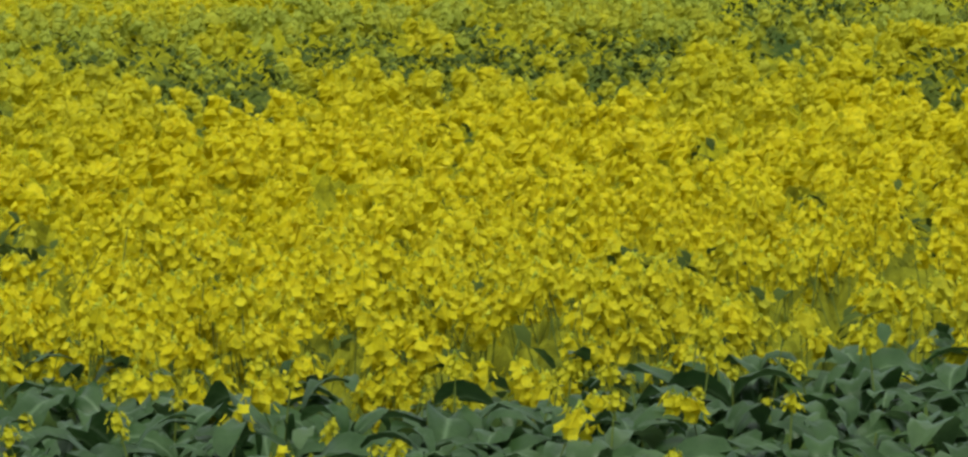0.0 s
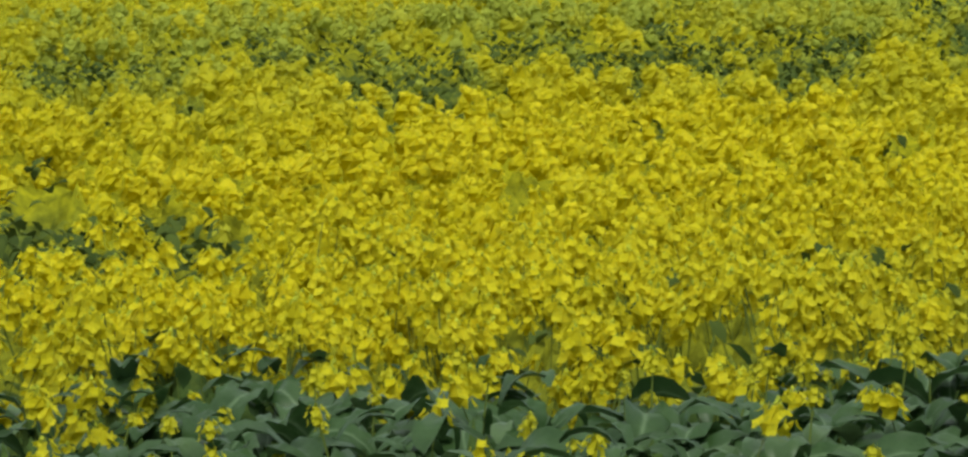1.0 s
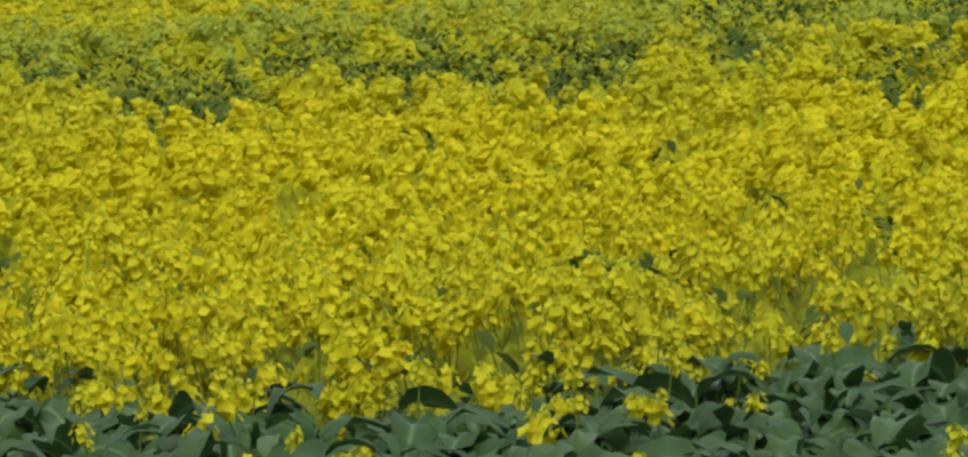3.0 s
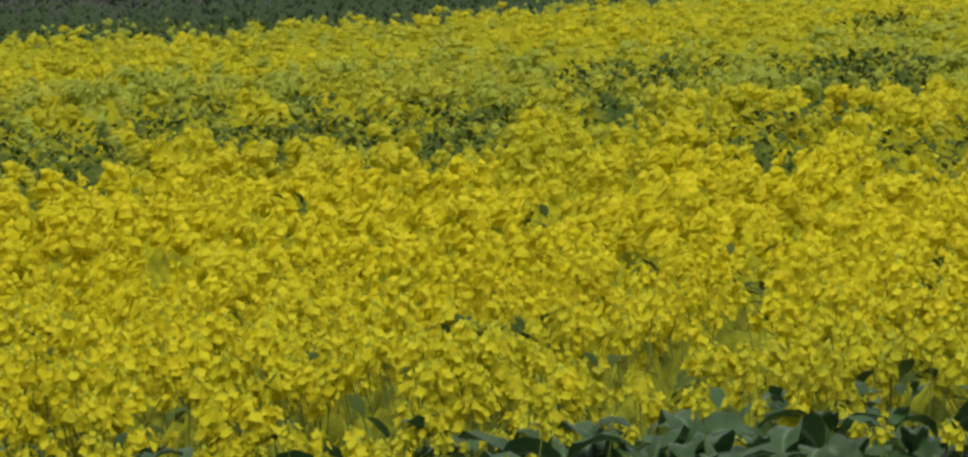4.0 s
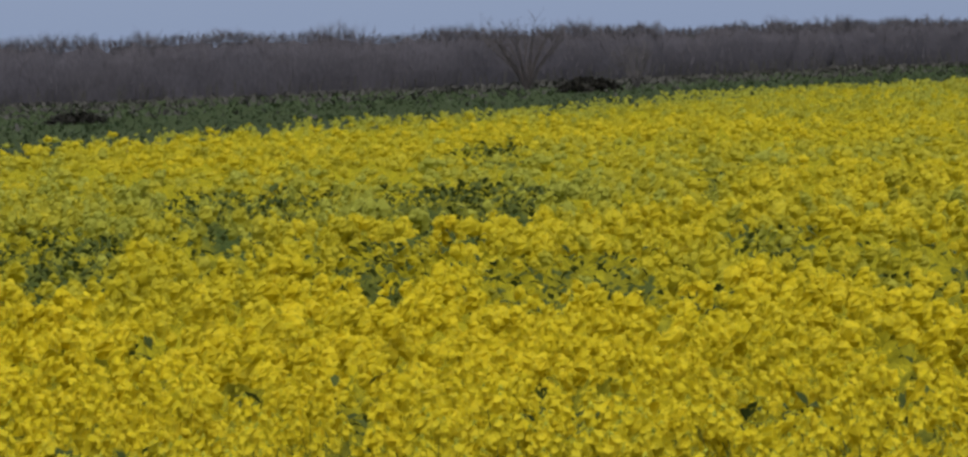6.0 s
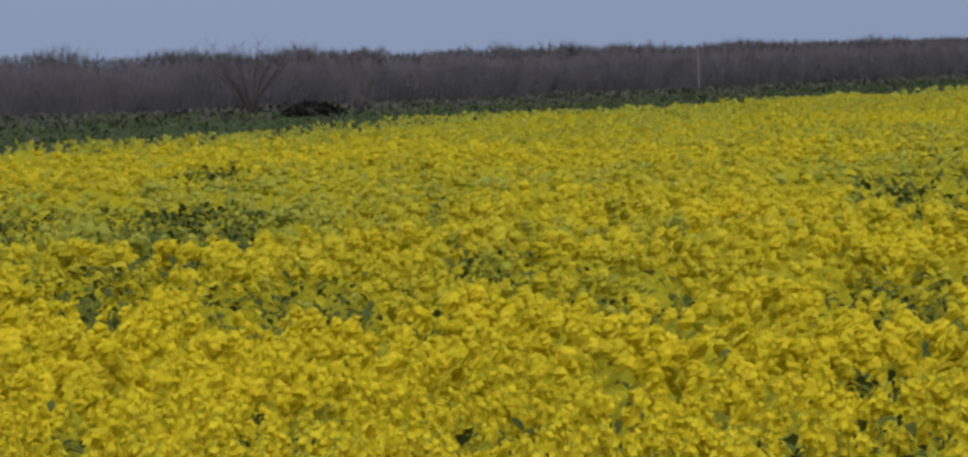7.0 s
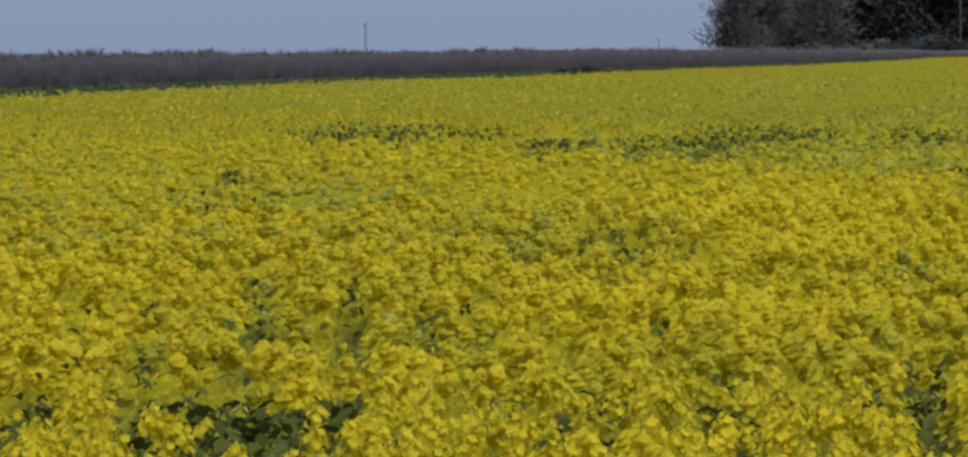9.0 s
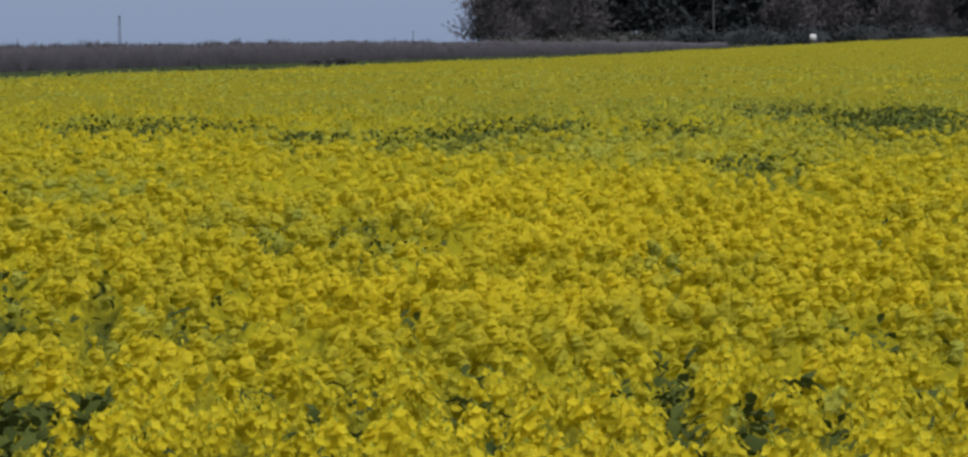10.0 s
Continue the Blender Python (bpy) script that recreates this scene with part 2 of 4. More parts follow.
class Heap:
    """Collects scattered templates into one mesh."""

    def __init__(self):
        self.v, self.q, self.i, self.a, self.n = [], [], [], [], 0

    def add(self, v, q, index, tint):
        self.v.append(v)
        self.q.append(q + self.n)
        self.i.append(np.broadcast_to(index, len(q)))
        self.a.append(np.broadcast_to(tint, len(v)))
        self.n += len(v)

    def mesh(self, name, materials):
        return mesh_from(name, np.concatenate(self.v), np.concatenate(self.q), materials, np.concatenate(self.i), np.concatenate(self.i) >= 2, tint=np.concatenate(self.a))


def part(name, me, parent, label=""):
    ob = new(name, me)
    ob.parent = parent
    if label:
        ob["label"] = label
    return ob


def quad(centre, u, v):
    c, u, v = np.array(centre), np.array(u), np.array(v)
    return np.array([c - u - v, c + u - v, c + u + v, c - u + v])


def join(pieces):
    """Joins (verts, quads) pieces into one template."""
    vs, qs, n = [], [], 0
    for v, q in pieces:
        vs.append(np.asarray(v, float))
        qs.append(np.asarray(q) + n)
        n += len(v)
    return np.concatenate(vs), np.concatenate(qs)


ONE = np.array([[0, 1, 2, 3]])


def tube(points, radii, sides=6):
    """A tapered tube along points."""
    pts = [Vector(p) for p in points]
    vs, qs = [], []
    for i, p in enumerate(pts):
        d = (pts[min(i + 1, len(pts) - 1)] - pts[max(i - 1, 0)]).normalized()
        a = d.orthogonal().normalized()
        b = d.cross(a)
        for k in range(sides):
            w = 2 * math.pi * k / sides
            vs.append(p + (a * math.cos(w) + b * math.sin(w)) * radii[i])
    for i in range(len(pts) - 1):
        for k in range(sides):
            k2 = (k + 1) % sides
            qs.append((i * sides + k, i * sides + k2, (i + 1) * sides + k2, (i + 1) * sides + k))
    return np.array([tuple(v) for v in vs]), np.array(qs)


# ---- rapeseed templates ----
def petal_flower(centre, out, size, r):
    """One blossom: four broad petals in a shallow cup round a centre, facing out."""
    n = Vector(out).normalized()
    a = n.orthogonal().normalized()
    a.rotate(Matrix.Rotation(r.uniform(0, 6.28), 3, n))
    b = n.cross(a)
    c = Vector(centre)
    pts = [c - n * size * 0.12]
    for k in range(8):
        w = k * math.pi / 4
        reach = r.uniform(0.9, 1.1) if k % 2 == 0 else 0.72
        lift = r.uniform(0.12, 0.4) if k % 2 == 0 else 0.10
        pts.append(c + (a * math.cos(w) + b * math.sin(w)) * size * reach + n * size * lift)
    quads = [(0, 1 + (2 * k - 1) % 8, 1 + 2 * k, 1 + (2 * k + 1) % 8) for k in range(4)]
    return np.array([tuple(p) for p in pts]), np.array(quads)


def head_near(seed, flowers):
    """A full raceme: rings of open flowers crowded round a short spike, under a knot of buds."""
    r = random.Random(seed)
    pieces = []
    for k in range(flowers):
        w = k * 2.4 + r.uniform(-0.4, 0.4)
        level = k / flowers
        rad = 0.008 + 0.021 * math.sin(level * 2.0 + 0.4) + r.uniform(-0.004, 0.004)
        z = 0.018 - 0.052 * level + r.uniform(-0.005, 0.005)
        pieces.append(petal_flower((rad * math.cos(w), rad * math.sin(w), z), (math.cos(w), math.sin(w), 1.0 - 0.8 * level), r.uniform(0.012, 0.0165), r))
    pieces.append(lump(seed + 70, 4, [(0.010, -0.036), (0.020, -0.012), (0.010, 0.016)], 0.3))
    return join(pieces)


def bud_knot():
    """The green buds on top of a head."""
    pieces = []
    for x, y, z, s in ((0, 0, 0.026, 0.006), (0.006, 0.003, 0.018, 0.004), (-0.005, 0.005, 0.018, 0.004)):
        v = np.array([(x - s, y, z), (x, y - s, z), (x + s, y, z), (x, y + s, z), (x, y, z + s * 1.4), (x, y, z - s)])
        pieces.append((v, np.array([[4, 0, 5, 1], [4, 1, 5, 2], [4, 2, 5, 3], [4, 3, 5, 0]])))
    return join(pieces)


def lump(seed, sides, rings, rough):
    """A rounded head of crowded blossom with an uneven outline; rings: (radius, height)."""
    r = random.Random(seed)
    vs, qs = [], []
    for i, (rad, z) in enumerate(rings):
        for k in range(sides):
            w = (k + 0.5 * i + r.uniform(-0.2, 0.2)) * 2 * math.pi / sides
            a = rad * r.uniform(1 - rough, 1 + rough)
            vs.append((a * math.cos(w), a * math.sin(w), z + r.uniform(-0.5, 0.5) * rough * 0.045))
    for i in range(len(rings) - 1):
        for k in range(sides):
            k2 = (k + 1) % sides
            qs.append((i * sides + k, i * sides + k2, (i + 1) * sides + k2, (i + 1) * sides + k))
    t = (len(rings) - 1) * sides
    for k in range(1, sides - 1, 2):
        qs.append((t, t + k, t + k + 1, t + (k + 2) % sides) if k + 2 <= sides else (t, t + k, t + k + 1, t))
    return np.array(vs), np.array([q for q in qs if len(set(q)) == 4])


def tuft(seed, blossoms, half, reach, drop, core, sides=4, rough=0.35):
    """A head seen from some way off: blossoms as single bent faces, crowded round a lumpy core."""
    r = random.Random(seed + 90)
    pieces = [lump(seed + 20, sides, core, rough)]
    for k in range(blossoms):
        w = k * 2.4 + r.uniform(-0.5, 0.5)
        level = k / blossoms
        n = Vector((math.cos(w), math.sin(w), r.uniform(0.1, 1.5) * (1.2 - level))).normalized()
        a = n.orthogonal().normalized()
        a.rotate(Matrix.Rotation(r.uniform(0, 6.28), 3, n))
        b = n.cross(a)
        s = half * r.uniform(0.75, 1.2)
        out = reach * r.uniform(0.75, 1.2)
        c = Vector((out * math.cos(w), out * math.sin(w), drop * (0.4 - level) + r.uniform(-0.2, 0.2) * drop))
        pts = [c - a * s + n * s * 0.3, c - b * s * r.uniform(0.7, 1.0), c + a * s + n * s * 0.3, c + b * s * r.uniform(0.7, 1.0)]
        pieces.append((np.array([tuple(p) for p in pts]), ONE))
    return join(pieces)


def leaf_template(length, width, droop, seed, rows=5, columns=(-1, 0, 1)):
    """A broad arching leaf with a folded midrib and a wavy rim, growing along +x."""
    r = random.Random(seed)
    vs, qs = [], []
    x = z = 0.0
    tilt, turn = 0.75 + r.uniform(-0.2, 0.3), r.uniform(-0.5, 0.5)
    n = len(columns)
    for i in range(rows + 1):
        f = i / rows
        half = width * 0.5 * (0.12 + 0.88 * max(0.0, math.sin(math.pi * min(1.0, 0.03 + 0.95 * f ** 0.85))) ** 0.75)
        for u in columns:
            wave = r.uniform(-0.16, 0.16) * width * abs(u)
            roll = turn * f * u
            vs.append((x, half * u * math.cos(roll), z + half * (0.85 * abs(u) - 0.65 * u * u + math.sin(roll) * u * 0.6) + wave))
        x += length / rows * math.cos(tilt)
        z += length / rows * math.sin(tilt)
        tilt -= droop * 1.5 / rows
    for i in range(rows):
        for c in range(n - 1):
            k = i * n + c
            qs.append((k, k + n, k + n + 1, k + 1))
    return np.array(vs), np.array(qs)


HEADS_NEAR = [head_near(s, n) for s, n in ((1, 9), (2, 8), (3, 10), (4, 7), (5, 8), (6, 9))]
BUDS = bud_knot()
HEADS_MIDDLE = [tuft(s, 6, 0.0145, 0.024, 0.055, [(0.019, -0.030), (0.017, 0.008)]) for s in range(12)]
HEADS_ROUND = [tuft(s + 40, 4, 0.013, 0.029, 0.050, [(0.018, -0.038), (0.031, -0.014), (0.027, 0.010), (0.012, 0.024)], 5, 0.28) for s in range(12)]
HEADS_FAR = [tuft(s, 3, 0.024, 0.046, 0.060, [(0.040, -0.042), (0.052, -0.014), (0.028, 0.020)], 5, 0.3) for s in range(12)]
HEADS_LOW = [tuft(s, 2, 0.022, 0.040, 0.050, [(0.044, -0.036), (0.034, 0.012)], 5, 0.3) for s in range(10)]
CLUMPS = [lump(s, 5, [(0.066, -0.045), (0.042, 0.010)], 0.35) for s in range(8)]
BIG_CLUMPS = [lump(s, 5, [(0.12, -0.10), (0.085, 0.01)], 0.3) for s in range(8)]
STALK = join([(quad((0, 0, -0.11), (0.0017, 0, 0), (0, 0, 0.11)), ONE), (quad((0, 0, -0.11), (0, 0.0017, 0), (0, 0, 0.11)), ONE)])
WIDE = (-1, -0.55, 0, 0.55, 1)
LEAVES = [leaf_template(l, w, d, s, 5, WIDE) for l, w, d, s in ((0.17, 0.075, 1.3, 1), (0.13, 0.06, 1.0, 2), (0.19, 0.085, 1.6, 3), (0.12, 0.045, 0.7, 4), (0.15, 0.07, 1.8, 5))]
LEAVES_SIMPLE = [leaf_template(l, w, d, s, 3) for l, w, d, s in ((0.15, 0.085, 0.6, 1), (0.12, 0.07, 0.45, 2), (0.16, 0.09, 0.8, 3), (0.13, 0.06, 0.3, 4))]

# ---- the plan of the field: its edges, and where the crop stands thin and leafy ----
EDGE_Y = [-60, 10, 55, 56, 56.5, 61, 67, 72, 77, 86, 97, 103, 115, 130, 140, 150, 160, 178, 200, 225, 265, 300, 400, 575, 800]
EDGE_X = [-62, -42, -29, -27, -25.2, -25.1, -24.3, -22.8, -23.3, -24.2, -23.2, -21, -19.6, -18, -16, -15, -12.8, -9, -7, 0.4, 5.5, 12.5, 37, 90, 160]
FAR_EDGE = 580.0
# bearing to the left in degrees, distance, half width in degrees, half depth, how leafy
THIN_LEFT_END = [
    (33.9, 17.6, 1.0, 1.4, 0.75),
    (32.82, 18.2, 0.23, 0.83, 0.7), (32.49, 25.2, 0.46, 1.41, 0.6), (32.48, 16.0, 0.61, 0.85, 0.8), (32.16, 27.4, 0.76, 2.09, 0.8), (31.45, 17.7, 0.38, 0.53, 0.4),
    (31.10, 16.1, 0.54, 1.02, 0.8), (31.01, 28.8, 0.38, 2.07, 0.7), (30.03, 31.3, 0.34, 1.90, 0.8), (29.52, 29.6, 0.42, 2.18, 0.5), (29.00, 30.2, 0.69, 2.03, 0.7),
    (28.61, 15.7, 0.12, 0.41, 0.7), (28.57, 26.2, 0.54, 1.35, 0.8), (28.45, 15.5, 0.11, 0.34, 0.5), (28.39, 13.5, 0.23, 0.41, 0.35), (27.94, 27.0, 0.50, 2.45, 0.8),
    (27.55, 29.4, 0.46, 1.21, 0.7), (27.06, 24.3, 0.23, 0.99, 0.5), (26.94, 12.4, 0.19, 0.48, 0.4), (26.55, 29.4, 0.54, 1.93, 0.95),
]
THIN_LEFT = [
    (26.04, 12.8, 0.15, 0.37, 0.5), (26.03, 28.8, 0.34, 1.90, 0.9), (25.75, 27.2, 0.38, 1.98, 0.6), (25.47, 25.4, 0.27, 1.08, 0.7), (25.34, 20.2, 0.23, 1.08, 0.4),
    (25.30, 24.6, 0.15, 0.68, 0.8), (25.28, 27.5, 0.42, 2.16, 0.85), (25.19, 20.1, 0.23, 1.01, 0.5), (25.03, 13.2, 0.23, 0.78, 0.5), (24.97, 30.7, 0.27, 1.64, 0.9),
    (24.43, 29.2, 0.50, 1.41, 1), (24.35, 26.4, 0.31, 1.62, 0.85), (23.75, 13.1, 0.15, 0.38, 0.5), (23.48, 27.7, 0.46, 2.35, 0.85), (23.07, 28.8, 0.65, 2.08, 0.95),
    (22.77, 14.1, 0.38, 0.44, 0.5), (22.51, 13.8, 0.54, 0.42, 0.6), (22.28, 38.5, 0.13, 1.16, 0.8), (22.08, 19.3, 0.19, 0.83, 0.5),
]
THIN_MIDDLE = [
    (21.63, 36.1, 0.23, 1.65, 0.8), (21.48, 26.6, 0.19, 0.79, 0.4), (21.46, 12.7, 0.31, 0.36, 0.6), (21.33, 27.5, 0.38, 1.25, 0.5), (20.89, 16.6, 0.12, 0.31, 0.8),
    (20.83, 34.9, 0.50, 2.37, 1), (20.66, 12.6, 0.42, 0.36, 0.5), (20.46, 34.7, 0.12, 0.98, 0.8), (19.99, 35.3, 0.19, 1.39, 0.8), (19.75, 16.8, 0.12, 0.39, 0.6),
    (19.61, 24.8, 0.50, 0.85, 0.8), (19.40, 16.4, 0.08, 0.55, 0.5), (19.20, 25.3, 0.50, 1.60, 0.8), (18.92, 37.0, 0.31, 2.13, 0.6), (18.82, 12.4, 0.34, 0.35, 0.4),
    (18.36, 34.0, 0.45, 1.61, 0.8), (18.35, 35.9, 0.34, 2.13, 0.95), (18.23, 17.8, 0.08, 0.56, 0.5), (18.02, 35.3, 0.73, 3.42, 0.95),
]
THIN_CENTRE = [
    (17.73, 12.8, 0.27, 0.36, 0.7), (17.70, 49.9, 0.48, 3.16, 0.75), (17.59, 23.4, 0.38, 1.66, 0.75), (17.58, 35.9, 0.34, 2.29, 1), (17.24, 15.8, 0.10, 0.59, 0.8),
    (16.86, 24.0, 0.34, 1.65, 0.65), (16.73, 15.7, 0.23, 0.41, 0.7), (16.21, 23.9, 0.31, 1.49, 0.95), (16.06, 34.9, 0.11, 0.98, 0.5), (16.01, 12.5, 0.38, 0.35, 0.8),
    (15.26, 22.5, 0.34, 0.70, 0.8), (15.02, 38.1, 0.27, 1.95, 0.5), (14.73, 14.6, 0.26, 0.58, 0.7), (14.27, 26.8, 0.42, 1.58, 0.7), (13.93, 14.8, 0.31, 0.36, 0.6),
    (12.67, 17.2, 0.23, 0.66, 0.6), (12.54, 23.2, 0.64, 1.49, 0.5), (12.17, 13.3, 0.22, 0.49, 0.8), (12.04, 22.5, 0.13, 0.82, 0.7),
]
THIN_RIGHT = [
    (11.46, 19.0, 0.17, 0.87, 0.5), (10.90, 14.5, 0.27, 0.46, 0.6), (9.92, 23.3, 0.27, 0.90, 0.7), (9.56, 17.4, 0.23, 0.67, 0.8), (9.43, 38.5, 0.38, 2.67, 0.9),
    (9.26, 23.3, 0.69, 1.19, 0.9), (8.79, 51.0, 0.53, 2.58, 0.5), (8.70, 23.4, 0.19, 0.61, 0.7), (8.47, 38.0, 0.58, 2.78, 0.6), (8.26, 18.6, 0.15, 0.38, 0.6),
    (8.23, 23.8, 0.19, 0.78, 0.7), (7.79, 17.6, 0.31, 0.52, 0.7), (7.12, 31.2, 0.38, 1.61, 0.8), (6.63, 17.1, 0.38, 0.97, 0.8), (6.50, 25.1, 0.23, 1.04, 0.6),
    (5.62, 15.9, 0.23, 0.42, 0.9), (5.25, 17.0, 0.23, 0.96, 0.8), (4.84, 22.9, 0.13, 0.58, 0.6), (4.78, 19.3, 0.13, 0.62, 0.6),
]
THIN_AHEAD = [
    (4.09, 16.4, 0.15, 0.45, 0.7), (4.03, 18.2, 0.31, 0.82, 0.8), (3.87, 23.6, 0.12, 0.46, 0.6), (3.17, 39.0, 0.38, 1.69, 0.5), (3.13, 16.9, 0.35, 1.26, 0.95),
    (3.05, 47.6, 0.21, 1.93, 0.95), (2.62, 24.1, 0.13, 0.86, 0.9), (2.40, 16.1, 0.31, 1.00, 0.95), (2.21, 49.1, 0.13, 1.39, 0.5), (2.05, 21.9, 0.15, 0.88, 0.9),
    (1.48, 16.3, 0.15, 0.74, 0.9), (1.45, 24.3, 0.15, 0.94, 0.7), (1.07, 69.9, 1.11, 4.56, 0.9), (0.94, 57.7, 0.15, 1.74, 0.6), (0.81, 15.1, 0.11, 0.44, 0.8),
    (0.56, 22.6, 0.11, 0.76, 0.7), (-0.05, 23.1, 0.12, 0.77, 0.6), (-0.50, 17.3, 0.19, 0.50, 0.7), (-0.56, 30.9, 0.19, 1.06, 0.7),
]
THIN_AHEAD_FAR = [
    (-0.98, 61.6, 0.54, 3.74, 0.95), (-1.29, 15.4, 0.15, 0.65, 0.7), (-1.70, 29.5, 0.35, 1.90, 0.7), (-1.78, 16.7, 0.15, 0.75, 0.7), (-1.95, 51.3, 0.12, 1.28, 0.5),
    (-2.39, 21.4, 0.13, 0.76, 0.6), (-2.49, 28.8, 0.17, 0.91, 0.8), (-2.51, 58.8, 0.77, 7.44, 0.6), (-2.62, 63.3, 0.27, 3.02, 0.9), (-3.36, 17.1, 0.17, 0.65, 0.95),
    (-3.58, 65.9, 0.69, 5.92, 0.8), (-4.30, 71.3, 0.27, 3.36, 0.6), (-4.41, 80.7, 0.15, 2.29, 0.6), (-4.87, 15.9, 0.19, 0.42, 0.8), (-5.13, 18.4, 0.15, 0.65, 0.8),
    (-5.55, 67.5, 0.53, 3.97, 0.9), (-5.74, 26.2, 0.15, 0.98, 0.6), (-5.75, 17.7, 0.23, 0.98, 0.9), (-5.93, 16.7, 0.12, 0.46, 0.8),
]
THIN_RIGHT_END = [
    (-5.95, 14.3, 0.15, 0.69, 0.8), (-6.65, 45.5, 0.65, 5.00, 0.7), (-6.77, 15.5, 0.15, 0.46, 0.9), (-6.90, 80.9, 0.57, 7.16, 0.7), (-7.82, 14.8, 0.11, 0.60, 0.7),
    (-8.16, 20.0, 0.21, 1.01, 0.9), (-8.19, 31.4, 0.15, 1.09, 0.6), (-8.28, 70.8, 0.87, 10.01, 0.9), (-9.11, 16.7, 0.23, 0.46, 0.8),
]
THIN_EDGE = [(27.3, 57.5, 1.7, 4.0, 0.72), (24.4, 60.5, 1.2, 2.6, 0.6)]  # unflowered strip along the far left edge
THIN = THIN_EDGE + THIN_LEFT_END + THIN_LEFT + THIN_MIDDLE + THIN_CENTRE + THIN_RIGHT + THIN_AHEAD + THIN_AHEAD_FAR + THIN_RIGHT_END
# broad bands of duller, greener bloom: bearing, distance, half width, half depth
DULL = [
    (27.5, 57.0, 3.2, 6.5), (24.2, 60.5, 2.0, 3.5),
    (26.9, 35.1, 6.0, 3.1), (31.7, 26.7, 1.3, 5.3), (21.7, 28.1, 1.3, 2.2), (24.4, 57.6, 1.9, 8.9), (20.4, 36.5, 6.0, 6.8),
    (14.4, 25.7, 2.6, 3.6), (13.0, 27.1, 2.9, 4.2), (6.7, 43.8, 2.7, 10.5), (11.7, 55.2, 1.9, 5.8), (7.0, 47.5, 3.4, 12.7),
    (1.2, 22.0, 2.3, 3.1), (-3.3, 65.2, 2.7, 16.4), (3.2, 40.6, 2.7, 4.9), (-5.5, 64.7, 3.7, 24.7),
]
# patches of deeper golden bloom
GOLDEN = [
    (31.4, 13.7, 1.7, 1.3), (27.7, 18.7, 1.9, 2.5), (19.1, 22.8, 1.1, 2.9), (27.6, 17.7, 1.3, 4.3), (17.0, 20.6, 2.6, 2.1),
    (24.5, 18.9, 1.9, 3.4), (18.0, 20.4, 2.5, 2.5), (14.0, 21.1, 1.9, 1.7), (11.3, 32.6, 0.8, 2.9), (11.3, 16.7, 2.3, 2.4),
    (7.9, 20.8, 2.5, 1.9), (-4.4, 32.2, 1.8, 10.7), (-7.1, 30.2, 2.2, 7.9), (-4.5, 14.4, 0.6, 1.0),
]


def dullness(x, y, patches):
    d = np.hypot(x, y)
    az = np.degrees(np.arctan2(-x, y))
    jag = 0.3 * lattice(x, y, 1.0, 15) + 0.3 * lattice(x / 2, y, 3.0, 16)
    g = np.zeros(len(x))
    for a0, d0, ha, hd in patches:
        r = np.sqrt(((az - a0) / ha) ** 2 + ((d - d0) / hd) ** 2) + jag
        g = np.maximum(g, np.clip((1.2 - r) / 0.5, 0, 1))
    return g


def thinness(x, y):
    """0 where the crop is in full bloom, 1 where it is thin, low and leafy."""
    d = np.hypot(x, y)
    az = np.degrees(np.arctan2(-x, y))
    jag = 0.4 * lattice(x, y, 0.35, 11) + 0.35 * lattice(x, y, 1.1, 12)
    g = np.zeros(len(x))
    for a0, d0, ha, hd, s in THIN:
        near = (np.abs(az - a0) < ha * 2.6) & (np.abs(d - d0) < hd * 2.6)
        if near.any():
            r = np.sqrt(((az[near] - a0) / (ha * (1.1 if d0 < 40 else 0.95))) ** 2 + ((d[near] - d0 + (0.4 if 15 < d0 < 40 else 0.0)) / (hd * (1.32 if 15 < d0 < 40 else 1.05 if d0 < 40 else 0.9))) ** 2) + jag[near]
            g[near] = np.maximum(g[near], min(1.0, s * (0.7 if d0 < 13.6 else 1.1 if d0 < 45 else 0.95)) * np.clip((1.5 - r) / 0.45, 0, 1))
    wide = lattice(x, y, 2.2, 13) * 0.4 + lattice(x, y, 0.7, 14) * 0.35 + lattice(x, y, 0.28, 17) * 0.4
    front = np.where(az > 10, np.clip((13.6 - d) / 2.5, 0, 1), np.clip((23 - d) / 5, 0, 1.2))  # leafier behind the front rows
    front = front * np.clip((30 - az) / 4, 0.15, 1)
    patchy = 0.27 * dullness(x, y, DULL)
    wide = wide * np.clip(55 / d, 0.4, 1)
    return np.maximum(g, np.clip((wide - 0.3 + 0.28 * front + patchy) / 0.5, 0, 1) * np.minimum(0.85, 0.28 + np.where(az > 10, 0.3, 0.45) * front + 0.6 * patchy))


def inside(x, y):
    """How far a place lies inside the field's left edge, in metres."""
    return x - np.interp(y, EDGE_Y, EDGE_X) + 0.5 * lattice(x, y, 2.5, 21)


def rise(x, y):
    """The ground climbs a little towards the far end."""
    f = np.clip((np.hypot(x, y) - 300) / 300, 0, 1)
    return 1.25 * f * f * (3 - 2 * f)


def crop_top(x, y, thin):
    return rise(x, y) + 0.80 + 0.045 * lattice(x, y, 0.8, 31) + 0.05 * lattice(x, y, 4.0, 32) - 0.02 * thin


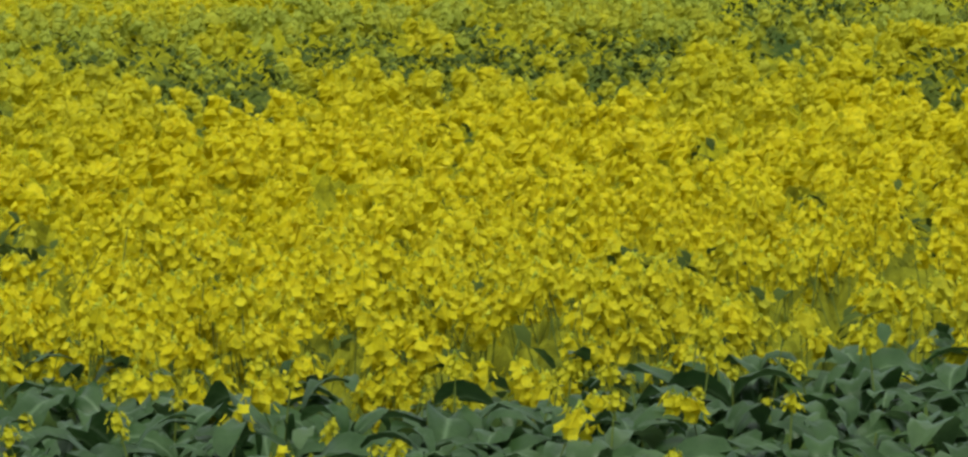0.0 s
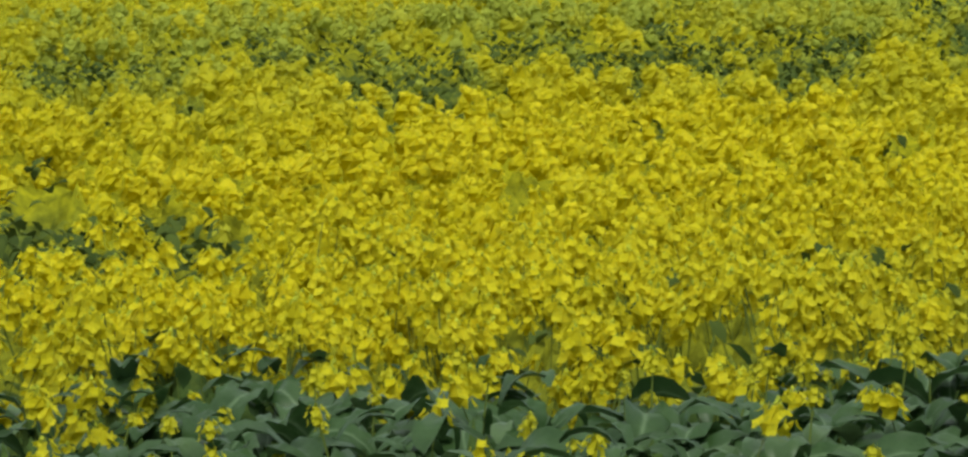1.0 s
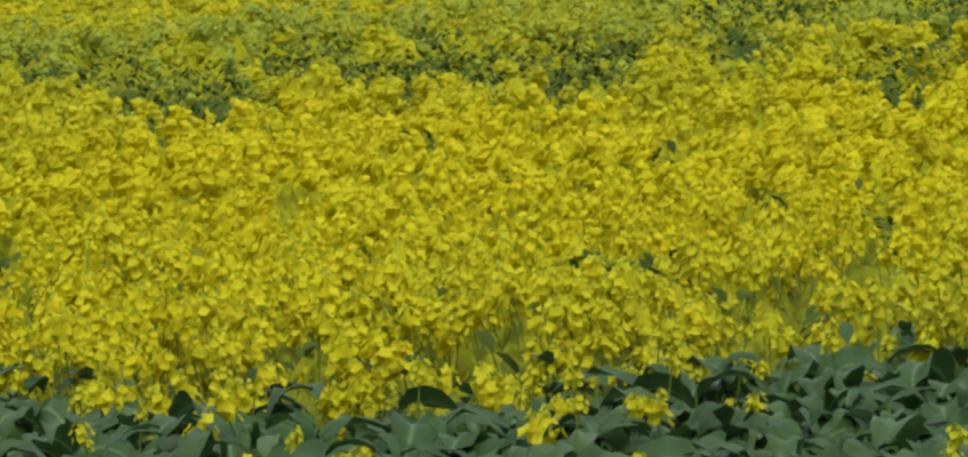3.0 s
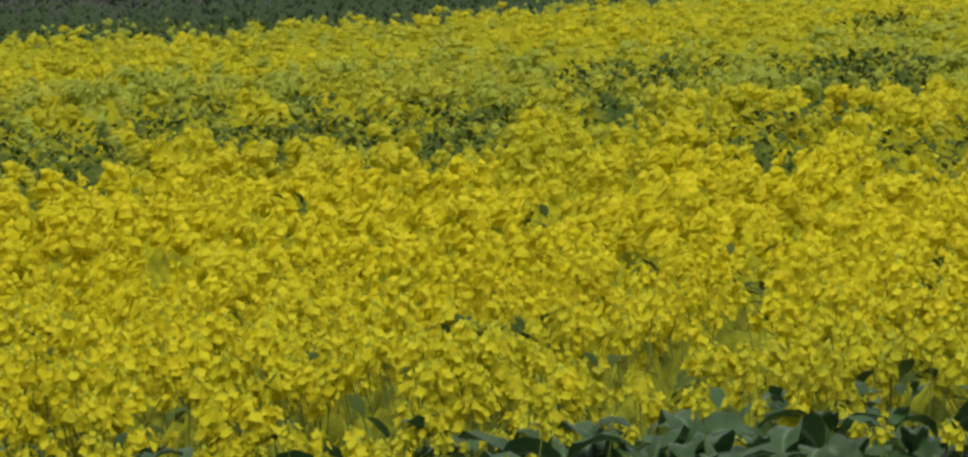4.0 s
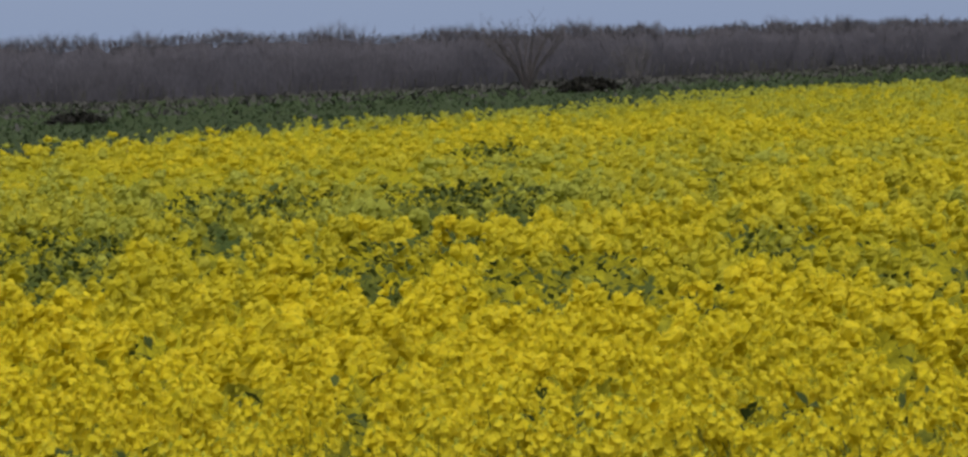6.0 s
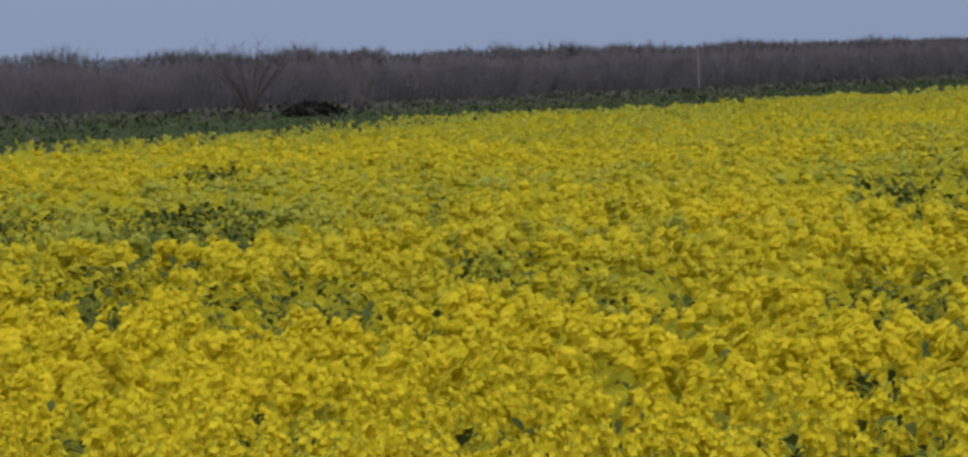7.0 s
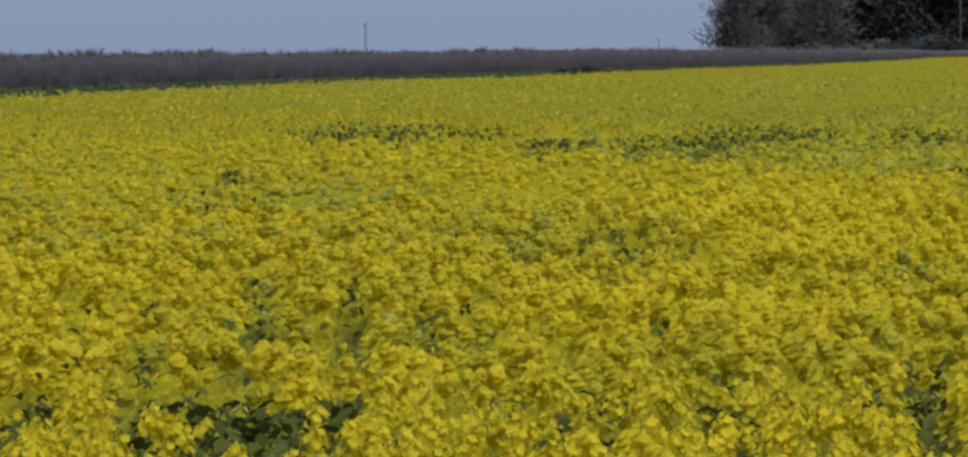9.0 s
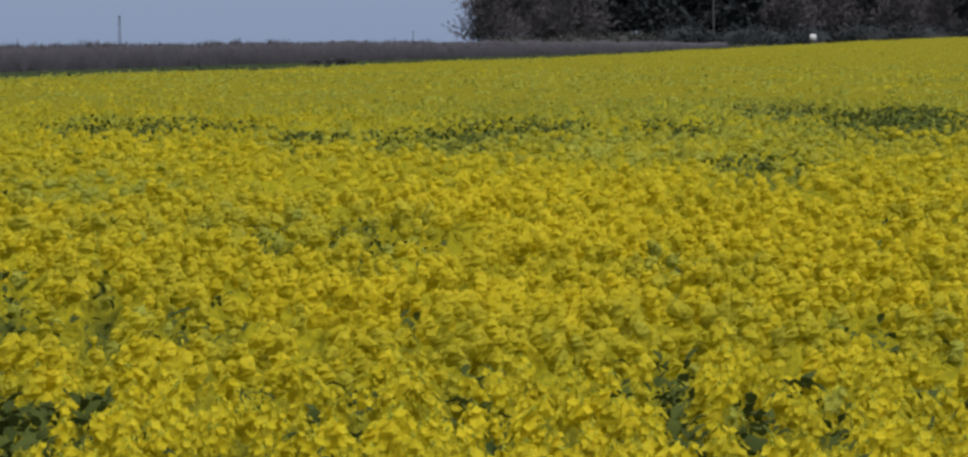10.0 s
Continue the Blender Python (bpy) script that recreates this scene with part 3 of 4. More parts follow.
def polar(d0, d1, density, az0=-10.5, az1=36.0):
    """Random places on a sector of the plan, thinned to the field."""
    span = radians(az1 - az0)
    n = int(density * span / 2 * (d1 * d1 - d0 * d0))
    d = np.sqrt(rng.uniform(d0 * d0, d1 * d1, n))
    a = np.radians(rng.uniform(az0, az1, n))
    x, y = -d * np.sin(a), d * np.cos(a)
    keep = (inside(x, y) > 0) & (y < FAR_EDGE)
    return x[keep], y[keep]


def margin_depth(x, y):
    """Distance behind the leafy front rows."""
    az = np.degrees(np.arctan2(-x, y))
    line = np.interp(az, [15, 19.5, 20.6, 22, 26, 29.1, 30.7, 31.4, 32.4, 33.4, 34.6, 36], [11.6, 11.4, 11.15, 10.85, 10.9, 10.95, 11.1, 10.9, 10.35, 10.25, 10.8, 10.85])
    return np.hypot(x, y) - (line + 0.3 * lattice(x, y, 0.6, 41))


def bloom(heap, templates, d0, d1, density, heads, size, az0=-10.5, az1=36.0, buds=False, stalks=False):
    """Plants with several heads each, thinned where the crop is leafy."""
    px, py = polar(d0, d1, density / heads, az0, az1)
    far = np.clip((d0 - 30) / 60, 0, 1)
    tall = np.repeat(rng.normal(0, 0.046 - 0.034 * far, len(px)), heads)
    tone = np.repeat(rng.normal(0, 0.09, len(px)), heads)
    off = rng.normal(0, 0.055 + 0.03 * far, (len(tall), 2))
    x, y = np.repeat(px, heads) + off[:, 0], np.repeat(py, heads) + off[:, 1]
    thin, within, d = thinness(x, y), inside(x, y), np.hypot(x, y)
    edge = np.clip(within / 5.0, 0, 1)
    keep = rng.random(len(x)) < np.maximum((1 - thin) ** 2.5, 0.10 if d0 < 17 else 0.055) * (0.8 + 0.2 * np.clip(within / 1.5, 0, 1))
    if d0 < 12:
        behind = margin_depth(x, y)
        keep &= rng.random(len(x)) < np.clip(0.04 + (behind + 0.28) / 1.0, 0.04, 1)
    x, y, thin, edge, d, off, tall, tone = x[keep], y[keep], thin[keep], edge[keep], d[keep], off[keep], tall[keep], tone[keep]
    n = len(x)
    low = rng.random(n) < 0.35
    z = crop_top(x, y, thin) + tall * (0.2 + 0.8 * edge) - 4.0 * (off ** 2).sum(1) + rng.normal(0, 0.02, n) - 0.03 * (1 - edge) - 0.01 * thin
    z -= np.where(low, rng.uniform(0.03, 0.11, n) * (1 - 0.5 * far), 0)
    front = np.zeros(n)
    if d0 < 12:
        front = np.clip(1.0 - margin_depth(x, y) / 2.2, 0, 1)
        z -= 0.07 * np.clip(1.2 - margin_depth(x, y) / 0.9, 0, 1)
    # tint brightens near heads against self-shading and dulls those past 44 m for haze
    rich_haze = (0.50 + 0.24 * np.clip((24 - d) / 6, 0, 1) * np.clip((np.degrees(np.arctan2(-x, y)) - 4) / 6, 0.6, 1) - 0.06 * low - 0.21 * dullness(x, y, DULL) + 0.34 * dullness(x, y, GOLDEN)
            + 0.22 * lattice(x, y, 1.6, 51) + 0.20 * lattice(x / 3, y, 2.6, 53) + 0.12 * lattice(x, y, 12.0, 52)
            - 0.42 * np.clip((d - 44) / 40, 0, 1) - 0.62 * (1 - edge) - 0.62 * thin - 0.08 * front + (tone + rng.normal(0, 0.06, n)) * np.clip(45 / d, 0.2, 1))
    which = rng.integers(0, len(templates), n)
    for k, tmpl in enumerate(templates):
        s = which == k
        m = int(s.sum())
        turn, scale = rng.uniform(0, 6.28, m), size * rng.uniform(0.72, 1.25, m) * (0.55 + 0.45 * edge[s]) * (1 - 0.10 * thin[s])
        lean = rng.normal(0, 0.22, (m, 2))
        at = np.stack([x[s], y[s], z[s]], -1)
        v, q = scatter(tmpl, at, turn, scale, lean)
        heap.add(v, q, 0, np.repeat(np.clip(rich_haze[s], 0, 1), len(tmpl[0])))
        if buds:
            v, q = scatter(BUDS, at, turn, scale, lean)
            heap.add(v, q, 1, 0.5)
        if stalks:
            v, q = scatter(STALK, at, turn, scale * rng.uniform(0.8, 1.3, m), lean)
            heap.add(v, q, 2, 0.5)


def foliage(heap, templates, d0, d1, density, size, az0=-10.5, az1=36.0, behind=(-5.0, 999.0)):
    """Leaves under the bloom; where the crop is thin they reach its top."""
    x, y = polar(d0, d1, density, az0, az1)
    thin = thinness(x, y)
    front = np.clip(1.2 - margin_depth(x, y) / 1.1, 0, 1)
    show = np.maximum(thin, front)
    keep = rng.random(len(x)) < (0.03 if d0 < 30 else 0.0) + 0.97 * show ** (1.6 if d0 < 30 else 2.4)
    rows = margin_depth(x, y)
    keep &= (rows > behind[0]) & (rows < behind[1])
    x, y, thin, show, front = x[keep], y[keep], thin[keep], show[keep], front[keep]
    n = len(x)
    z = crop_top(x, y, thin) - np.where(show > 0.3, rng.uniform(0.01, 0.15, n), rng.uniform(0.10, 0.38, n)) - 0.02 - 0.05 * front
    which = rng.integers(0, len(templates), n)
    for k, tmpl in enumerate(templates):
        s = which == k
        m = int(s.sum())
        v, q = scatter(tmpl, np.stack([x[s], y[s], z[s]], -1), rng.uniform(0, 6.28, m), size * rng.uniform(0.7, 1.25, m), rng.normal(0, 0.25, (m, 2)))
        heap.add(v, q, np.repeat(np.where((front[s] > 0.6) & (np.hypot(x[s], y[s]) < 15.5), 3, 4), len(tmpl[1])), 0.5)


# ---- ground ----
def build_ground():
    rings = [0, 3, 8, 20, 50, 100, 200, 300, 350, 400, 450, 500, 550, 600, 900, 1600, 3000, 4600]
    sides = 96
    vs, qs = [], []
    for r in rings:
        for k in range(sides):
            w = 2 * math.pi * k / sides
            vs.append((max(r, 0.001) * math.cos(w), max(r, 0.001) * math.sin(w), float(rise(r, 0.0)) - 0.0018 * max(0, r - 600)))
    for i in range(len(rings) - 1):
        for k in range(sides):
            k2 = (k + 1) % sides
            qs.append((i * sides + k, (i + 1) * sides + k, (i + 1) * sides + k2, i * sides + k2))
    qs = np.array(qs)
    ob = new("ground", mesh_from("ground", np.array(vs), qs, [GROUND]))
    tagged(ob, "rough green and tan grass ground reaching the horizon", "ground", kind="structure")


build_ground()


# ---- crop layers ----
def polar_sheet(name, d_list, az_list, height, materials, smooth=True):
    d, a = np.meshgrid(np.array(d_list), np.radians(np.array(az_list)), indexing="ij")
    x, y = (-d * np.sin(a)).ravel(), (d * np.cos(a)).ravel()
    thin = thinness(x, y)
    z = height(x, y, thin)
    na, nd = len(az_list), len(d_list)
    i, j = np.meshgrid(np.arange(nd - 1), np.arange(na - 1), indexing="ij")
    k = (i * na + j).ravel()
    q = np.stack([k, k + 1, k + na + 1, k + na], -1)
    mid_in = inside(x, y)
    ok = (mid_in[q] > -0.3).all(1) & (y[q] < FAR_EDGE).all(1)
    q = q[ok]
    used = np.zeros(len(x), bool)
    used[q.ravel()] = True
    front = np.clip(1.5 - margin_depth(x, y) / 1.2, 0, 1) * (np.degrees(np.arctan2(-x, y)) > 12)
    thin = np.maximum(thin, 0.8 * (1 - np.clip(mid_in / 2.0, 0, 1)))
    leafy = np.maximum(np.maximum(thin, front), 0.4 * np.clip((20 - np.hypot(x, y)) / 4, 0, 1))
    renum = np.cumsum(used) - 1
    return mesh_from(name, np.stack([x, y, z], -1)[used], renum[q], materials, None, smooth, green=leafy[used])


def lower_tier(x, y, thin):
    """How far below the tops the lower blossoms close the view; deeper among leafy rows."""
    d = np.hypot(x, y)
    front = np.clip(1.5 - margin_depth(x, y) / 1.2, 0, 1) * (np.degrees(np.arctan2(-x, y)) > 12)
    return 0.23 - 0.08 * np.clip((d - 30) / 15, 0, 1) + np.maximum(0.16 * thin, -0.10 * front)


def build_crop_layers():
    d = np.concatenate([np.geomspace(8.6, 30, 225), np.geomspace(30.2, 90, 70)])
    # one sheet closes the gaps: lower crop, with gap shade in its colour
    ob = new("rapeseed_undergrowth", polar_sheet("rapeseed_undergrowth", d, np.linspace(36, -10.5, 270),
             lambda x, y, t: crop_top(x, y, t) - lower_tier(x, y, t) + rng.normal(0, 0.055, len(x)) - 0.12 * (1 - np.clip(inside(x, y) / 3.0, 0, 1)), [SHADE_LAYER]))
    tagged(ob, "lower leaves and stems of the rapeseed crop, shade in their dark colour", "crop", kind="stuff")
    d = np.geomspace(75, 640, 230)
    ob = new("rapeseed_canopy", polar_sheet("rapeseed_canopy", d, np.linspace(36, -12, 420),
             lambda x, y, t: crop_top(x, y, t) - 0.07 + 0.05 * lattice(x, y, 0.6, 62) - 0.25 * (1 - np.clip(inside(x, y) / 3.0, 0, 1)) - 0.25 * np.clip(1 - (np.hypot(x, y) - 75) / 18, 0, 1), [CANOPY]))
    tagged(ob, "distant rapeseed crop in full yellow bloom", "crop", kind="stuff")
    d = np.concatenate([np.arange(8.6, 60, 1.2), np.geomspace(60, 640, 60)])
    ob = new("rapeseed_canopy", polar_sheet("rapeseed_canopy_side", d, np.linspace(-10.4, -60, 120),
             lambda x, y, t: crop_top(x, y, t) - 0.05 + 0.06 * lattice(x, y, 0.6, 63), [CANOPY]))
    tagged(ob, "yellow rapeseed crop beside the road verge", "crop", kind="stuff")


build_crop_layers()


def build_bloom():
    crop = [PETAL, BUD, STEM, LEAF, UPPER_LEAF]
    near = Heap()
    bloom(near, HEADS_NEAR, 9.0, 14.5, 124, 4, 1.08, buds=True, stalks=True, az0=10)
    bloom(near, HEADS_NEAR, 12.6, 17, 80, 4, 1.22, buds=True, az1=10)
    foliage(near, LEAVES, 8.8, 15, 60, 1.0, az0=12, behind=(-5.0, 0.35))
    foliage(near, LEAVES_SIMPLE, 10.4, 17, 115, 0.58, behind=(0.2, 999.0))
    foliage(near, LEAVES_SIMPLE, 12.4, 17, 80, 0.7, az1=12)
    tagged(new("rapeseed_flowers", near.mesh("rapeseed_flowers", crop)), "yellow flower heads and blue-green leaves of the front rapeseed", "crop", kind="stuff")
    middle = Heap()
    bloom(middle, HEADS_MIDDLE, 14.5, 17, 115, 5, 1.1, az0=10)
    bloom(middle, HEADS_MIDDLE + HEADS_ROUND, 17, 27, 74, 4, 1.2, az0=14)
    bloom(middle, HEADS_ROUND, 17, 27, 62, 4, 1.12, az1=14)
    bloom(middle, HEADS_MIDDLE + HEADS_ROUND, 27, 37, 42, 4, 1.45, az0=14)
    bloom(middle, HEADS_ROUND, 27, 37, 36, 3, 1.35, az1=14)
    foliage(middle, LEAVES_SIMPLE, 17, 37, 66, 0.5)
    tagged(new("rapeseed_flowers", middle.mesh("rapeseed_flowers_middle", crop)), "dense yellow rapeseed flower heads with leafy green gaps", "crop", kind="stuff")
    far = Heap()
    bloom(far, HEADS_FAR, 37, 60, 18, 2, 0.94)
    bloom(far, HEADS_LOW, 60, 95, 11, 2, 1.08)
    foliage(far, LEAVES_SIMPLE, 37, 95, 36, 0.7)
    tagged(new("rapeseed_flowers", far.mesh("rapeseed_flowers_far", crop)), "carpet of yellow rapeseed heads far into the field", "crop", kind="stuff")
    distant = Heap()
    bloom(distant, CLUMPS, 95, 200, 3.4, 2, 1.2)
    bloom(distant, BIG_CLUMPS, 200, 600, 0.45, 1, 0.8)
    tagged(new("rapeseed_flowers", distant.mesh("rapeseed_flowers_distant", crop)), "yellow rapeseed bloom near the far hedge, dulled in colour for haze", "crop", kind="stuff")


build_bloom()


# ---- single plants of the front rows ----
def build_plant(seed):
    """One leafy rapeseed plant: a stem, broad leaves, and a few flower heads on stalks."""
    r = random.Random(seed)
    root = new("rapeseed_plant")
    tall = r.uniform(0.64, 0.84)
    bend = [(0.02 * r.uniform(-1, 1) * i, 0.02 * r.uniform(-1, 1) * i, tall * i / 4) for i in range(5)]
    v, q = tube([(x, y, z * 0.82) for x, y, z in bend], [0.009, 0.008, 0.006, 0.004, 0.002], 6)
    part("stem", mesh_from("stem", v, q, [STEM], smooth=True), root)
    for k in range(r.choice((12, 13, 14))):
        v, q = leaf_template(r.uniform(0.17, 0.26), r.uniform(0.082, 0.125), r.uniform(0.8, 1.8), seed * 50 + k, 6, WIDE)
        m = pose(0, 0, 0, r.uniform(-30, 30), r.uniform(-25, 25), k * 137.5 + r.uniform(-20, 20))
        lift = tall * (0.34 + 0.042 * k)
        v = np.array([tuple(m @ Vector(p) + Vector((0, 0, lift))) for p in v])
        part("leaf", mesh_from("leaf", v, q, [LEAF], smooth=True, tint=np.tile([0.0, 0.0, 1.0, 0.0, 0.0], len(v) // 5)), root)
    for k in range(1 if seed in (2, 5, 9) else 0):
        v, q = head_near(seed * 9 + k, r.choice((10, 14)))
        s = r.uniform(0.4, 0.75)
        top = Vector(bend[-1]) + Vector((r.uniform(-0.06, 0.06), r.uniform(-0.06, 0.06), r.uniform(-0.02, 0.07)))
        bv, bq = BUDS
        vv, qq = join([(v * s + np.array(top), q), (bv * s + np.array(top), bq)])
        idx = np.concatenate([np.zeros(len(q)), np.ones(len(bq))])
        head = part("flower_head", mesh_from("flower_head", vv, qq, [PETAL, BUD], idx, tint=np.full(len(vv), r.uniform(0.2, 0.5))), root, "bright yellow flower head with green buds")
        sv, sq = tube([bend[2], tuple((Vector(bend[2]) + top) / 2 + Vector((0.01, 0, 0))), tuple(top)], [0.004, 0.003, 0.002], 5)
        part("flower_stalk", mesh_from("flower_stalk", sv, sq, [STEM], smooth=True), head)
    return tagged(root, "leafy blue-green rapeseed plant in the front rows", "plant", "rapeseed plants along the field margin")


def build_front_rows():
    r = random.Random(77)
    kinds = [build_plant(s) for s in range(1, 12)]
    places = []
    for _ in range(6000):
        if len(places) >= 300:
            break
        a, d = radians(r.uniform(15.5, 36)), r.uniform(8.85, 12.0)
        p = Vector((-d * math.sin(a), d * math.cos(a), 0))
        behind = float(margin_depth(np.array([p.x]), np.array([p.y]))[0])
        if behind < 0.12 and all((p - o).length > 0.115 for o in places):
            places.append(p)
    for i, p in enumerate(places):
        m = pose(p.x, p.y, 0, r.uniform(-5, 5), r.uniform(-5, 5), r.uniform(0, 360)) @ Matrix.Scale(1.0, 4)
        if i < len(kinds):
            kinds[i].matrix_basis = m
        else:
            copy_thing(kinds[i % len(kinds)], m)


build_front_rows()


# ---- grass verge between field and hedge ----
HEDGE_LINE = [(-98, 60), (-84, 110), (-71, 145), (-56, 168), (-50, 190), (-44, 212), (-35, 255), (-17, 335), (1, 385), (22.5, 430), (40, 470), (56, 530)]


def hedge_x(y):
    return np.interp(y, [p[1] for p in HEDGE_LINE], [p[0] for p in HEDGE_LINE])


def build_verge():
    heap = Heap()
    blade = join([(np.array([(-0.03, 0, 0), (0.03, 0, 0), (0.05, 0.05, 0.11), (-0.01, 0.06, 0.12)]), ONE),
                  (np.array([(0.02, -0.03, 0), (0.02, 0.03, 0), (0.11, 0.03, 0.09), (0.10, -0.03, 0.08)]), ONE),
                  (np.array([(-0.03, 0.02, 0), (0.0, 0.04, 0), (-0.09, 0.08, 0.09), (-0.11, 0.05, 0.08)]), ONE)])
    for y0, y1, n, s in ((50, 120, 13000, 0.66), (120, 240, 20000, 0.77), (240, 570, 4000, 0.9)):
        y = rng.uniform(y0, y1, n)
        left, right = hedge_x(y) - 0.5, np.interp(y, EDGE_Y, EDGE_X) + 1.2
        x = left + (right - left) * rng.random(n)
        z = rise(x, y)
        lush = 1 + 0.45 * lattice(x, y, 1.5, 71) + 0.3 * lattice(x, y, 6, 72)
        dead = (x - left) / (right - left) < np.interp(y, [100, 150, 220], [0.48, 0.36, 0.20]) + 0.12 * lattice(x, y, 3.0, 73) + rng.normal(0, 0.08, n)
        size = s * lush * rng.uniform(0.6, 1.3, n) * np.where(dead, 1.3, 1.0)
        v, q = scatter(blade, np.stack([x, y, z], -1), rng.uniform(0, 6.28, n), size, rng.normal(0, 0.5, (n, 2)))
        heap.add(v, q, np.repeat(np.where(dead, 1, 0), len(blade[1])), 0.5)
    # dry stalks along the foot of the hedge
    n = 1500
    y = rng.uniform(70, 240, n)
    x = hedge_x(y) + rng.gamma(2.0, 0.7, n) + 0.4
    stalk = join([(quad((0, 0, 0.28), (0.012, 0, 0), (0.03, 0, 0.28)), ONE), (quad((0, 0, 0.2), (0, 0.012, 0), (0.02, 0.05, 0.2)), ONE)])
    v, q = scatter(stalk, np.stack([x, y, rise(x, y)], -1), rng.uniform(0, 6.28, n), rng.uniform(0.5, 1.2, n), rng.normal(0, 0.15, (n, 2)))
    heap.add(v, q, 1, 0.5)
    # low weeds and unflowered crop along the field's edge
    n = 6500
    y = rng.uniform(50, 190, n)
    x = np.interp(y, EDGE_Y, EDGE_X) + rng.uniform(-1.6, 1.2, n)
    z = rise(x, y) + rng.uniform(0.15, 0.55, n) * (0.8 + 0.3 * lattice(x, y, 2.0, 74))
    v, q = scatter(LEAVES_SIMPLE[1], np.stack([x, y, z], -1), rng.uniform(0, 6.28, n), rng.uniform(0.35, 0.75, n), rng.normal(0, 0.25, (n, 2)))
    heap.add(v, q, np.repeat(np.where(rng.random(n) < 0.35, 3, 2), len(LEAVES_SIMPLE[1][1])), 0.5)
    tagged(new("grass_verge", heap.mesh("grass_verge", [GRASS, DEAD_GRASS, UPPER_LEAF, BUD])), "long uneven green and dry grass between field and hedge", "grass", kind="stuff")


build_verge()


# ---- hedge ----
def along(line, step):
    out = []
    for (x0, y0), (x1, y1) in zip(line, line[1:]):
        n = max(1, int(math.hypot(x1 - x0, y1 - y0) / step))
        out += [(x0 + (x1 - x0) * k / n, y0 + (y1 - y0) * k / n) for k in range(n)]
    return np.array(out + [line[-1]])


def hedge_height(x, y):
    return 1.98 + 0.10 * lattice(x, y, 4.0, 81) + 0.07 * lattice(x, y, 15.0, 82) + np.interp(y, [60, 140, 160, 185], [0.02, 0.04, 0.18, 0.0]) - 1.0 * np.clip((y - 400) / 120, 0, 1)


def build_hedge():
    hedge = tagged(new("hedge"), "long bare leafless purple-grey hedge behind the field", "hedge")
    c = along(HEDGE_LINE, 0.45)
    n = len(c)
    d = np.gradient(c, axis=0)
    side = np.stack([-d[:, 1], d[:, 0]], -1) / np.linalg.norm(d, axis=1)[:, None]
    high = hedge_height(c[:, 0], c[:, 1])
    ring = [(-0.8, 0.0), (-0.9, 0.3), (-0.8, 0.62), (-0.6, 0.85), (0.0, 0.91), (0.6, 0.85), (0.8, 0.62), (0.9, 0.3), (0.8, 0.0)]
    vs = []
    for w, h in ring:
        wob = 1 + 0.10 * rng.normal(0, 1, n).clip(-1.5, 1.5)
        p = c + side * (w * wob)[:, None]
        vs.append(np.stack([p[:, 0], p[:, 1], rise(c[:, 0], c[:, 1]) * 0.6 + high * h * (1 + 0.075 * rng.normal(0, 1, n).clip(-2, 1.2) * (h > 0.5))], -1))
    k = len(ring)
    v = np.stack(vs, 1).reshape(-1, 3)
    i, j = np.meshgrid(np.arange(n - 1), np.arange(k - 1), indexing="ij")
    b = (i * k + j).ravel()
    q = np.stack([b, b + 1, b + k + 1, b + k], -1)
    part("branch_mass", mesh_from("branch_mass", v, q, [HEDGE_CORE], smooth=True), hedge)
    heap = Heap()
    for y0, y1, m, thick in ((60, 170, 22000, 0.012), (170, 280, 15000, 0.016), (280, 530, 9500, 0.028)):
        for crest in (False, True):
            y = rng.uniform(y0, y1, m)
            x = hedge_x(y) + rng.normal(0, 0.6 if crest else 0.75, m)
            h = hedge_height(x, y)
            z = h * (rng.uniform(0.80, 0.97, m) if crest else rng.uniform(0.10, 0.86, m))
            tuft = np.clip(lattice(x, y, 0.9, 83) * 0.5 + lattice(x, y, 2.8, 84) * 0.6, 0, 1)
            tall = np.minimum(rng.gamma(1.6, 0.11, m) + 0.14, 0.5) * (0.55 + 1.1 * tuft if crest else 1.0)
            forks = [(0.0, 1.0, 0.0)] + ([(0.5, 0.85, 0.45), (0.35, 0.8, -0.5)] if crest else [])
            lean, w = rng.normal(0, 0.4, (m, 2)), rng.uniform(0, 6.28, m)
            for base, top, splay in forks:
                th = thick * (0.8 if crest else 1.0)
                across = np.array([-th, th, th * 0.4, -th * 0.4])[None]
                up = np.array([base, base, top, top])[None] * tall[:, None]
                side = np.array([0, 0, 1, 1])[None] * splay * tall[:, None] * (top - base)
                px = (across + side) * np.cos(w)[:, None] + up * lean[:, 0:1]
                py = (across + side) * np.sin(w)[:, None] + up * lean[:, 1:2]
                vv = np.stack([px + x[:, None], py + y[:, None], up + z[:, None]], -1).reshape(-1, 3)
                heap.add(vv, np.arange(m * 4).reshape(-1, 4), 0, 0.5)
    part("twig_mass", heap.mesh("twig_mass", [TWIG]), hedge)


build_hedge()


